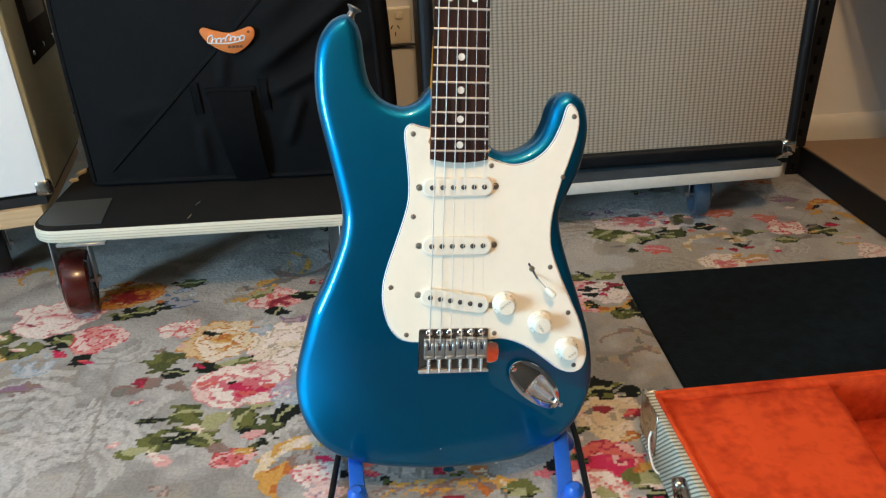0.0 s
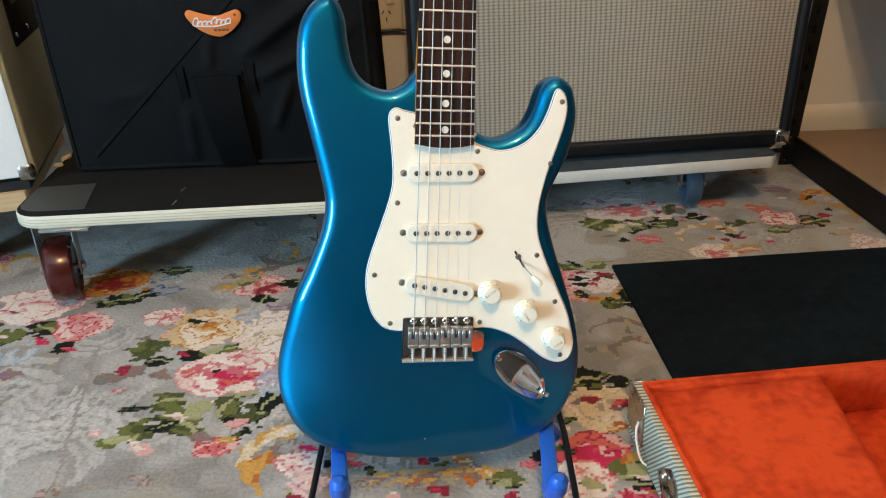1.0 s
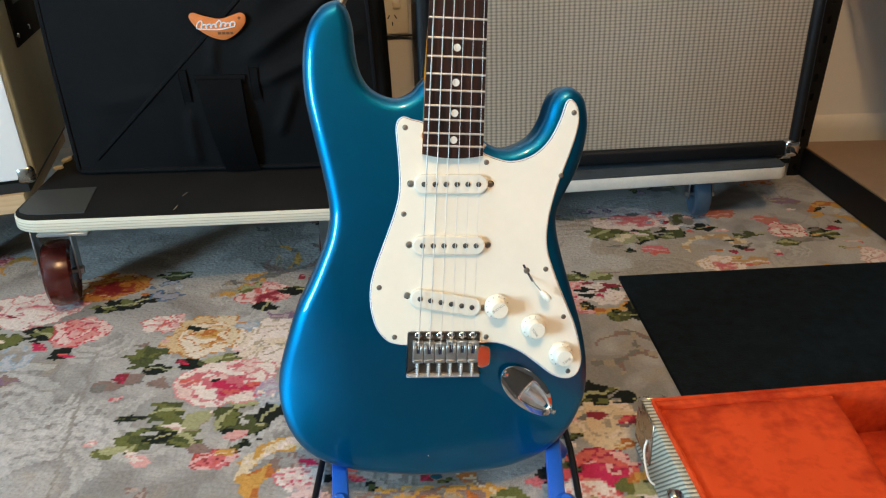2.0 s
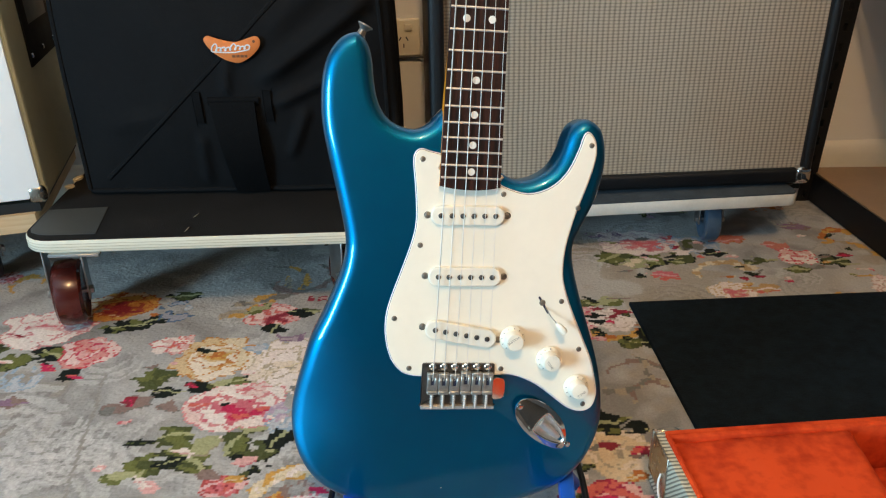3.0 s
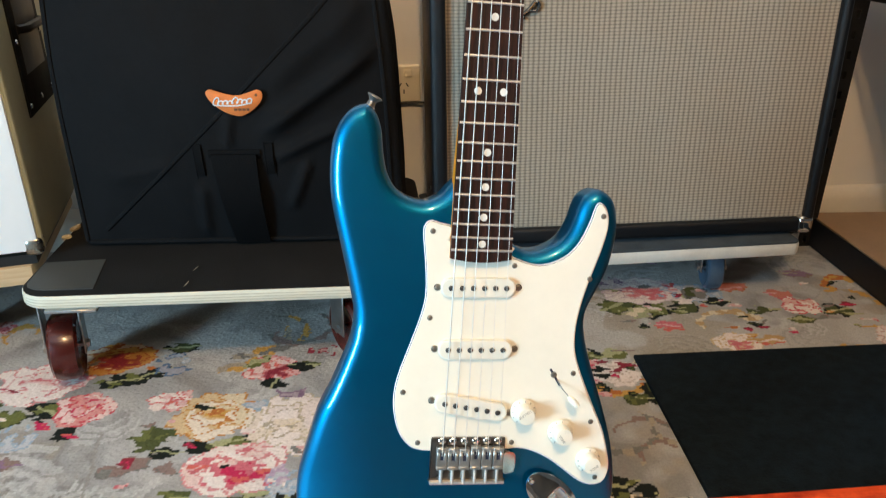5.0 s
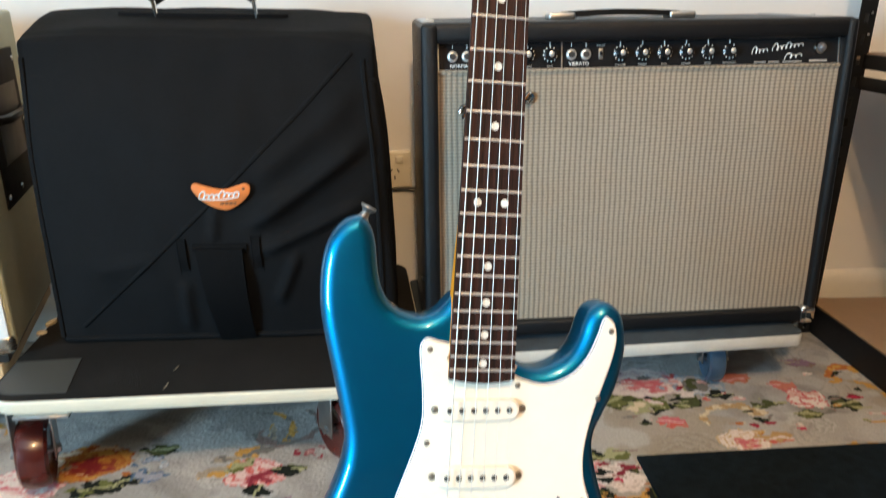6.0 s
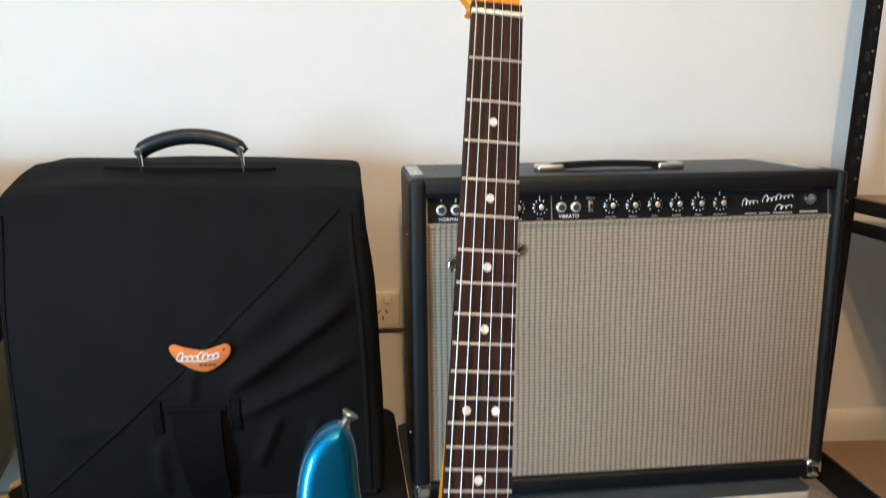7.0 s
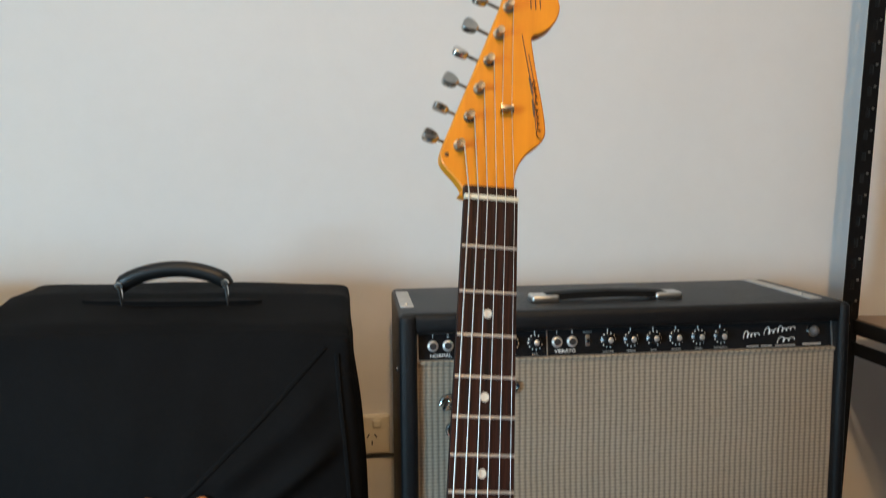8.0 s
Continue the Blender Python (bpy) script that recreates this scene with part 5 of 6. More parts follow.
panel = part("control_panel", tilted(boxes((0.0, W, 0.0, 0.004, 0.0, 0.0400))), PANEL, amp, "black control panel with white lettering")
for x in (0.0008, 0.191, W - 0.0028):
    part("trim_line", tilted(boxes((x, x + 0.002, -0.0012, 0.0, 0.0005, 0.0395))), SILVER_TRIM, panel)
part("trim_line", tilted(boxes((0.0, W, -0.0012, 0.0, -0.001, 0.0008))), SILVER_TRIM, panel)
FACE = pose(0, -0.0006, 0, 90, 0, 0)


def panel_words(text, x, z, size, mat=WHITE_INK):
    part("word", lettering(text, size, TILT_P @ Matrix.Translation((x, 0, z)) @ FACE, 0.0003), mat, panel)


def jack_socket(x):
    m = TILT_P @ Matrix.Translation((x, 0, 0.0205)) @ pose(0, 0, 0, 90, 0, 0)
    j = part("input_jack", lathed([(0.0082, 0.0), (0.0082, 0.002), (0.0070, 0.0035), (0.0048, 0.0040)], m, 20), JACK_RING, panel)
    part("socket_hole", lathed([(0.0050, 0.0036), (0.0050, 0.0046)], m, 16), BLACK_INK, j)


def amp_knob(x, turn):
    m = TILT_P @ Matrix.Translation((x, 0, 0.0212)) @ pose(0, 0, 0, 90, 0, 0)
    k = part("control_knob", lathed([(0.0115, 0.0), (0.0115, 0.0025), (0.0080, 0.0050), (0.0075, 0.0130), (0.0066, 0.0142)], m, 24), PANEL, panel)
    part("knob_cap", lathed([(0.0042, 0.0140), (0.0040, 0.0150), (0.0026, 0.0156)], m, 18), KNOB_CAP, k)
    for n in range(10):
        a = radians(turn + n * 31)
        q = m @ Matrix.Translation((0.0098 * math.cos(a), 0.0098 * math.sin(a), 0.0031)) @ pose(0, 0, 0, 0, 0, math.degrees(a))
        mark = boxes((-0.0017, 0.0017, -0.0009, 0.0009, 0, 0.0006))
        mark.transform(q)
        part("numeral_mark", mark, WHITE_INK, k)
    tick = boxes((x - 0.0006, x + 0.0006, -0.001, 0.0, 0.0335, 0.0395))
    part("pointer_mark", tilted(tick), WHITE_INK, panel)


for x in (0.0237, 0.0457, 0.2071, 0.2298):
    jack_socket(x)
for x, word in ((0.0237, "1"), (0.0457, "2"), (0.2071, "1"), (0.2298, "2")):
    panel_words(word, x, 0.0345, 0.0078)
panel_words("NORMAL", 0.0350, 0.0062, 0.0076)
panel_words("VIBRATO", 0.2190, 0.0066, 0.0078)
for x in (0.0685, 0.2534):
    sw = part("bright_switch", tilted(boxes((x - 0.0035, x + 0.0035, -0.0012, 0.0, 0.0130, 0.0290), bevel=0.0004)), SILVER_TRIM, panel)
    part("slider", tilted(boxes((x - 0.002, x + 0.002, -0.004, -0.0012, 0.018, 0.0245))), PANEL, sw)
    panel_words("BRIGHT", x, 0.0335, 0.0040, GREY_INK)
for k, (x, word) in enumerate(((0.103, "VOLUME"), (0.1383, "TREBLE"), (0.1737, "BASS"), (0.2842, "VOLUME"), (0.3192, "TREBLE"), (0.3541, "BASS"), (0.3891, "REVERB"), (0.4240, "SPEED"), (0.4590, "INTENSITY"))):
    amp_knob(x, (20, -35, 60, 5, 110, -60, 75, 30, 140)[k])
    panel_words(word, x, 0.0036, 0.0044, GREY_INK)
# plain flowing strokes where the model script stands
for x0, z0, x1, z1, tall, loops in ((0.4960, 0.0185, 0.5210, 0.0225, 0.0100, 4), (0.5300, 0.0235, 0.5790, 0.0300, 0.0100, 7), (0.5500, 0.0095, 0.5770, 0.0135, 0.0080, 3)):
    part("script_stroke", tilted(tubed([(p.x, -0.0006, p.y) for p in scribble((x0, z0), (x1, z1), tall, loops, loops)], 0.00115, 6, 0.5)), WHITE_INK, panel)
for x0, x1 in ((0.500, 0.519), (0.523, 0.541), (0.546, 0.578)):
    part("small_print", tilted(boxes((x0, x1, -0.0006, 0.0, 0.0028, 0.0048))), GREY_INK, panel)
part("small_print", tilted(boxes((0.590, 0.620, -0.0006, 0.0, 0.0030, 0.0062))), GREY_INK, panel)
m_j = TILT_P @ Matrix.Translation((0.6075, 0, 0.0245)) @ pose(0, 0, 0, 90, 0, 0)
bezel = part("pilot_lamp", lathed([(0.0098, 0), (0.0098, 0.003), (0.0082, 0.0050)], m_j, 22), CHROME, panel, "unlit faceted pilot lamp jewel")
part("jewel", lathed([(0.0078, 0.0045), (0.0070, 0.0085), (0.0045, 0.0115), (0.0015, 0.0125)], m_j, 8), JEWEL, bezel)


def corner_cap(x, side):
    return rounded_box(0.030, 0.034, 0.034, 0.010, 8, lambda p: (x - (0.0 if side < 0 else 0.030), -0.0155, FOOT_Z - 0.0015))


part("corner_cap", corner_cap(-B - 0.0015, -1), CHROME, amp, "chromed steel corner")
part("corner_cap", corner_cap(W + 0.0185, 1), CHROME, amp, "chromed steel corner")
for x in (0.01, W - 0.01):
    for y in (0.02, DEEP - 0.03):
        part("glide_foot", lathed([(0.013, 0.0), (0.015, 0.004), (0.012, FOOT_Z + 0.002)], Matrix.Translation((x, y, 0)), 16), RUBBER, amp)


def strap_handle():
    bm = bmesh.new()
    path = [(0.188, 0.070, TOP + 0.004), (0.214, 0.070, TOP + 0.007), (0.255, 0.070, TOP + 0.009), (0.301, 0.070, TOP + 0.010), (0.347, 0.070, TOP + 0.009), (0.388, 0.070, TOP + 0.007), (0.414, 0.070, TOP + 0.004)]
    rings = []
    for x, y, z in path:
        rings.append([bm.verts.new((x, y + dy, z + dz)) for dy, dz in ((-0.015, -0.004), (-0.012, 0.005), (0.012, 0.005), (0.015, -0.004))])
    for a, b in zip(rings, rings[1:]):
        for k in range(4):
            bm.faces.new((a[k], a[(k + 1) % 4], b[(k + 1) % 4], b[k]))
    bm.faces.new(rings[0])
    bm.faces.new(rings[-1])
    return bm


handle = part("carry_handle", strap_handle(), MATT_BLACK, amp, "black moulded strap handle with silver ends")
for x0 in (0.181, 0.377):
    part("handle_cap", boxes((x0, x0 + 0.044, 0.053, 0.087, TOP - 0.001, TOP + 0.011), bevel=0.005, segments=3), SILVER_TRIM, handle)
part("top_plate", boxes((-0.020, 0.000, 0.045, 0.190, TOP - 0.0005, TOP + 0.002), bevel=0.0008), WORN_PLATE, amp, "silver metal strip on the cabinet top")
part("top_plate", boxes((W - 0.030, W - 0.010, 0.020, 0.225, TOP - 0.0005, TOP + 0.002), bevel=0.0008), WORN_PLATE, amp, "silver metal strip on the cabinet top")
for x in (-0.010, W - 0.020):
    part("plate_screw", lathed([(0.004, 0), (0.003, 0.002)], Matrix.Translation((x, 0.06, TOP + 0.0015)), 12), CHROME, amp)
for z in (0.10, 0.43):
    part("side_stud", lathed([(0.004, 0), (0.004, 0.002), (0.002, 0.003)], Matrix.Translation((-B, 0.05, z)) @ pose(0, 0, 0, 0, -90, 0), 10), CHROME, amp)
# raised chrome badge, a plain flowing stroke
for pts in ([(33, 390), (38, 400), (50, 402), (44, 392), (38, 382), (48, 386), (62, 396)], [(46, 344), (43, 352), (47, 360), (52, 346), (58, 372)], [(56, 392), (70, 380), (84, 394), (98, 384), (112, 398), (124, 392)], [(122, 398), (134, 408), (142, 418), (147, 412), (141, 404), (132, 404)]):
    part("badge_stroke", tubed([(x / 1000, -0.006, z / 1000) for x, z in spline(pts, 4, closed=False)], 0.0026, 8), CHROME, amp)
    part("badge_edge", tubed([(x / 1000, -0.0035, z / 1000) for x, z in spline(pts, 4, closed=False)], 0.0042, 8, 0.5), BLACK_INK, amp)


def dolly_deck(width, depth, thick, radius=0.03):
    out = []
    for cx, cy, first in ((radius, radius, 180), (width - radius, radius, 270), (width - radius, depth - radius, 0), (radius, depth - radius, 90)):
        for k in range(7):
            a = radians(first + 15 * k)
            out.append(Vector((cx + radius * math.cos(a), cy + radius * math.sin(a))))
    return out


def caster(parent, x, y, z_top, r, wheel_w, tyre, turn=0.0, trail=(0.0, 0.0)):
    """A fork with a wheel that stands on the floor; heights count from the parent's origin on the floor."""
    m = Matrix.Translation((x + trail[0], y + trail[1], 0)) @ pose(0, 0, 0, 0, 0, turn)
    w = wheel_w / 2
    fork = boxes((-w - 0.007, -w - 0.004, -r * 0.30, r * 0.50, r * 0.80, z_top - 0.008), (w + 0.004, w + 0.007, -r * 0.30, r * 0.50, r * 0.80, z_top - 0.008), (-w - 0.007, w + 0.007, -r * 0.55, r * 0.75, z_top - 0.010, z_top - 0.005), bevel=0.001, segments=1)
    fork.transform(m)
    box(fork, x - 0.036, x + 0.036, y - 0.032, y + 0.032, z_top - 0.005, z_top, bevel=0.001, segments=1)
    c = part("caster", fork, ZINC, parent, "zinc plated swivel caster")
    axle = m @ Matrix.Translation((0, 0, r)) @ pose(0, 0, 0, 0, 90, 0)
    part("wheel", lathed([(r * 0.35, -w * 0.7), (r * 0.62, -w * 0.75), (r * 0.85, -w), (r * 0.96, -w * 0.8), (r, -w * 0.35), (r, w * 0.35), (r * 0.96, w * 0.8), (r * 0.85, w), (r * 0.62, w * 0.75), (r * 0.35, w * 0.7)], axle, 36), tyre, c)
    part("axle_bolt", lathed([(0.007, -w - 0.012), (0.007, -w - 0.006), (0.005, -w - 0.005), (0.005, w + 0.005), (0.007, w + 0.006), (0.007, w + 0.012)], axle, 6), ZINC, c)


low = thing("amplifier_dolly", "low dolly with grey carpet top, white edge and blue wheels", "dolly", pose(-0.040, 1.244, 0.0012, 0, -0.45, 4.8))
part("deck", slab(dolly_deck(0.666, 0.36, 0.02, 0.014), [(-0.002, DECK_Z - 0.026), (0, DECK_Z - 0.023), (0, DECK_Z - 0.006), (-0.001, DECK_Z - 0.004)]), EDGE_PAINT, low, "white painted plywood deck")
part("carpet_top", slab(dolly_deck(0.666, 0.36, 0.02, 0.014), [(-0.0015, DECK_Z - 0.004), (-0.0012, DECK_Z - 0.001), (-0.003, DECK_Z)]), GREY_CARPET, low)
for x, y, turn in ((0.536, 0.066, -8), (0.125, 0.066, -4), (0.525, 0.29, 8), (0.125, 0.29, 2)):
    caster(low, x, y, DECK_Z - 0.026, 0.042, 0.030, WHEEL_BLUE, turn)

# ---- covered cabinet on the tall dolly ----
DECK = 0.172
tall = thing("speaker_dolly", "plywood dolly with black carpet top and red-brown wheels", "dolly", pose(-0.622, 1.0005, 0.006, 0, 1.8, 6.6))
deck = part("deck", slab(dolly_deck(0.605, 0.520, 0.018, 0.045), [(-0.0015, DECK - 0.021), (0, DECK - 0.019), (0, DECK - 0.0035), (-0.001, DECK - 0.002)]), PLYWOOD, tall, "birch plywood deck with pale layered edge")
for z in (0.0075, 0.0120, 0.0165):
    part("ply_line", slab(dolly_deck(0.605, 0.520, 0.018, 0.045), [(0.0002, DECK - z - 0.0004), (0.0002, DECK - z + 0.0004)]), PLY_LINE, deck)
part("carpet_top", slab(dolly_deck(0.605, 0.520, 0.018, 0.045), [(-0.002, DECK - 0.002), (-0.002, DECK - 0.0005), (-0.004, DECK)]), DOLLY_TOP, tall, "black carpet covering")
part("tape_patch", slab(mm([(6, 42), (11, 30), (24, 21), (40, 18), (106, 18), (93, 123), (5, 117)]), [(0, DECK - 0.001), (0, DECK + 0.0008)]), TAPE, tall, "grey tape patch")
for pts in ([(234, 16), (236, 25), (237, 33)], [(236, 70), (239, 78), (241, 85)]):
    part("scuff", tubed([(x / 1000, y / 1000, DECK + 0.0003) for x, y in pts], [0.0008, 0.0022, 0.0008], 5, 0.3), CHIP, tall)
for x, y, turn in ((0.078, 0.026, 14), (0.52, 0.06, 30), (0.085, 0.42, -20), (0.52, 0.42, 15)):
    caster(tall, x, y, DECK - 0.021, 0.053, 0.042, WHEEL_RED, turn, (-0.045, 0.040))

CW, CD, CH = 0.5100, 0.270, 0.462
cover = thing("covered_speaker_cabinet", "speaker cabinet under a black canvas cover with orange badge", "speaker cabinet", pose(-0.587, 1.186, 0.1765, 0, 0, 5.7))


def ease(t):
    t = max(0.0, min(1.0, t))
    return t * t * (3 - 2 * t)


def crease(x, z, x0, z0, x1, z1, wide):
    """Height of a soft fold along one line: full in the middle, fading to its ends and sides."""
    dx, dz = x1 - x0, z1 - z0
    long = math.hypot(dx, dz)
    t = ((x - x0) * dx + (z - z0) * dz) / (long * long)
    side = ((x - x0) * dz - (z - z0) * dx) / long
    return math.exp(-(side / wide) ** 2) * ease(t / 0.25) * ease((1 - t) / 0.25)


CREASES = ((0.285, 0.185, 0.500, 0.330, 0.016, 0.010), (0.300, 0.150, 0.490, 0.235, 0.012, 0.007), (0.330, 0.060, 0.372, 0.160, 0.009, 0.006), (0.405, 0.030, 0.420, 0.150, 0.010, 0.006),
           (0.250, 0.170, 0.262, 0.235, 0.008, 0.005), (0.196, 0.010, 0.205, 0.120, 0.010, 0.005), (0.300, 0.255, 0.490, 0.395, 0.020, 0.004), (0.060, 0.120, 0.180, 0.150, 0.018, 0.003))


def drape(p):
    """The padded front swells forward, with a few soft creases; the sides bag outwards."""
    u, h = p.x / CW, p.z / CH
    dx, dy, dz = 0.0, 0.0, -0.0314 * p.x
    if p.z > CH - 0.06:
        dz += 0.0330 * max(0.0, min(1.0, (p.y - 0.01) / 0.14)) - 0.006 * abs(2 * u - 1) ** 6
        dz += 0.004 * noise.noise(Vector((p.x * 9, p.y * 14, 2.0)))
    flare = 1 - h
    dx += 0.006 * flare * (2 * u - 1) - 0.011 * ease((u - 0.75) / 0.25) * ease((h - 0.45) / 0.5)
    front = ease(1 - p.y / 0.05)
    round_u, round_h = math.sin(math.pi * max(0.0, min(1.0, u))), math.sin(math.pi * max(0.0, min(1.0, h)) ** 0.95)
    dy -= front * 0.052 * round_u ** 0.8 * round_h
    dy += 0.020 * front * ease((h - 0.6) / 0.4)
    dy += front * (0.004 * noise.noise(Vector((p.x * 7, p.z * 7, 1.0))) + 0.0022 * noise.noise(Vector((p.x * 22, p.z * 9, 4.0))))
    for x0, z0, x1, z1, wide, deep in CREASES:
        dy -= front * 1.7 * deep * crease(p.x, p.z, x0, z0, x1, z1, 0.75 * wide)
    right = ease(1 - (CW - p.x) / 0.03)
    dx += right * (0.006 * math.sin(math.pi * min(1, p.y / CD)) * ease((1 - h) / 0.35) + 0.004 * noise.noise(Vector((p.y * 18, p.z * 7, 7.0))))
    return dx, dy, dz


part("canvas_cover", rounded_box(CW, CD, CH, 0.010, 84, drape), CANVAS, cover, "draped black canvas cover", angle=180)


def on_front(s, z, lift=0.0):
    p = Vector((s, 0.0, z))
    d = Vector(drape(p))
    return (s + d.x, d.y - lift, z + d.z)


part("diagonal_seam", tubed([on_front(0.040 + 0.432 * k / 40, 0.030 + 0.412 * k / 40, -0.0016) for k in range(41)], 0.0044, 7), CANVAS, cover)
for s0 in (0.006, CW - 0.020):
    part("edge_piping", tubed([on_front(s0, 0.01 + 0.425 * k / 24, -0.001) for k in range(25)], 0.0042, 7), CANVAS, cover)
part("hem", tubed([on_front(0.01 + (CW - 0.02) * k / 24, 0.008, 0.0) for k in range(25)], 0.0045, 7), CANVAS, cover)


def cloth_strip(s0, s1, z0, z1, lift, nx=6, nz=10, bow=0.0, slant=0.0):
    bm = bmesh.new()
    grid = [[on_front(s0 + slant * (1 - j / nz) * (1 - 1.0 * i / nx) + (s1 - s0) * i / nx, z0 + (z1 - z0) * j / nz, lift + bow * math.sin(math.pi * j / nz)) for i in range(nx + 1)] for j in range(nz + 1)]
    f = [[bm.verts.new(p) for p in row] for row in grid]
    b = [[bm.verts.new((p[0], p[1] + lift + 0.002, p[2])) for p in row] for row in grid]
    for j in range(nz):
        for i in range(nx):
            bm.faces.new((f[j][i], f[j][i + 1], f[j + 1][i + 1], f[j + 1][i]))
            bm.faces.new((b[j][i], b[j + 1][i], b[j + 1][i + 1], b[j][i + 1]))
    rim = [(0, i) for i in range(nx + 1)] + [(j, nx) for j in range(1, nz + 1)] + [(nz, i) for i in range(nx - 1, -1, -1)] + [(j, 0) for j in range(nz - 1, 0, -1)]
    for k in range(len(rim)):
        (j0, i0), (j1, i1) = rim[k], rim[(k + 1) % len(rim)]
        bm.faces.new((f[j0][i0], b[j0][i0], b[j1][i1], f[j1][i1]))
    return bm


strap = part("front_flap", cloth_strip(0.226, 0.292, 0.004, 0.166, 0.008, bow=0.008, slant=0.014), WEBBING, cover, "hanging black webbing flap")
for s0, s1, z0, z1 in ((0.201, 0.212, 0.130, 0.180), (0.306, 0.317, 0.132, 0.182), (0.222, 0.298, 0.160, 0.172)):
    part("webbing_loop", cloth_strip(s0, s1, z0, z1, 0.0025, 3, 6, 0.002), WEBBING, cover)
for s0, z0, z1 in ((0.1995, 0.124, 0.184), (0.3185, 0.126, 0.186), (0.213, 0.128, 0.182), (0.3045, 0.130, 0.184)):
    part("stitch_line", tubed([on_front(s0, z0 + (z1 - z0) * k / 8, -0.0006) for k in range(9)], 0.0012, 5), WEBBING, cover)

BADGE = spline([(0.180, 0.231), (0.186, 0.2345), (0.200, 0.2300), (0.222, 0.2255), (0.240, 0.2300), (0.252, 0.2335), (0.2585, 0.2290), (0.257, 0.2180), (0.246, 0.2060), (0.232, 0.1975), (0.222, 0.1960), (0.206, 0.2010), (0.190, 0.2120), (0.181, 0.2240)], 4)
BX, BZ = 0.2720, 0.2450
BADGE = [Vector((BX + (p.x - 0.2195) * 1.02, BZ + (p.y - 0.215) * 1.02)) for p in BADGE]


def on_badge(shape):
    """Turns a shape drawn flat round the badge's middle to lie on the swollen front."""
    a, b, c = (Vector(on_front(BX + k * 0.03, BZ)) for k in (-1, 0, 1))
    d, e = Vector(on_front(BX, BZ - 0.02)), Vector(on_front(BX, BZ + 0.02))
    across, up = (c - a).normalized(), (e - d).normalized()
    out = up.cross(across).normalized() * -1
    up = across.cross(out * -1)
    m = Matrix.Identity(4)
    for k in range(3):
        m[k][0], m[k][1], m[k][2], m[k][3] = across[k], -out[k], up[k], b[k]
    shape.transform(m @ Matrix.Translation((-BX, 0, -BZ)))
    return shape


def badge_shape():
    bm = slab(BADGE, [(0, 0.0), (0, 0.0012), (-0.0008, 0.0018)])
    bm.transform(Matrix.Translation((0, -0.0042, 0)) @ Matrix(((1, 0, 0, 0), (0, 0, -1, 0), (0, 1, 0, 0), (0, 0, 0, 1))))
    return bm


badge = part("badge", on_badge(badge_shape()), ORANGE_PATCH, cover, "orange boomerang shaped badge with white stitching")
part("white_stroke", on_badge(tubed([(p.x, -0.0062, p.y) for p in scribble((BX - 0.030, BZ + 0.000), (BX + 0.024, BZ + 0.0035), 0.0105, 8, 5)], 0.0011, 6)), WHITE_THREAD, badge)
part("white_stroke", on_badge(tubed([(BX + x / 1000, -0.0062, BZ + z / 1000) for x, z in spline([(-30, -3), (-14, -4), (4, -4), (24, 0)], 3, closed=False)], 0.0010, 6)), WHITE_THREAD, badge)
for x0, x1 in ((-2, 3), (4, 9), (10, 15), (16, 20)):
    part("brown_bar", on_badge(boxes((BX + x0 / 1000, BX + x1 / 1000, -0.0066, -0.0058, BZ - 0.0115, BZ - 0.0080))), BROWN_THREAD, badge)
part("brown_dot", on_badge(lathed([(0.0022, 0), (0.0018, 0.0006)], Matrix.Translation((BX + 0.031, -0.0060, BZ + 0.0115)) @ pose(0, 0, 0, 90, 0, 0), 10)), BROWN_THREAD, badge)


def arch(x0, x1, y, z, rise, n=18):
    return [(x0 + (x1 - x0) * k / n, y, z + rise * math.sin(math.pi * k / n) ** 0.6) for k in range(n + 1)]


HX0, HX1, HY, HZ = 0.1715, 0.3195, 0.120, 0.5015
grip = part("top_handle", tubed([(x, y, z) for x, y, z in arch(HX0 - 0.004, HX1 + 0.004, HY, HZ, 0.0265)], [0.0095] + [0.0126] * 17 + [0.0095], 12, 0.9), RUBBER, cover, "black rubber carrying handle on chrome brackets")
for x in (HX0, HX1):
    part("handle_bracket", tubed([(x + 0.003, HY - 0.010, HZ - 0.036), (x + 0.001, HY - 0.012, HZ - 0.004), (x - 0.002, HY - 0.011, HZ + 0.006)], [0.0022, 0.0034, 0.0042], 8), CHROME, grip)
    part("pivot", lathed([(0.0050, -0.0135), (0.0062, -0.0120), (0.0062, 0.0120), (0.0050, 0.0135)], Matrix.Translation((x - 0.001, HY, HZ + 0.005)) @ pose(0, 0, 0, 90, 0, 0), 14), CHROME, grip)
slot = slab(spline([(HX0 - 0.055, HY - 0.002), (HX0, HY - 0.013), (0.245, HY - 0.016), (HX1, HY - 0.013), (HX1 + 0.05, HY - 0.002), (HX1, HY + 0.012), (0.245, HY + 0.015), (HX0, HY + 0.012)], 4), [(0, CH + 0.004), (0, CH + 0.0205)])
for v in slot.verts:
    v.co.z -= 0.0314 * (v.co.x - 0.245)
part("handle_slot", slot, WEBBING, cover, "dark slot in the canvas")

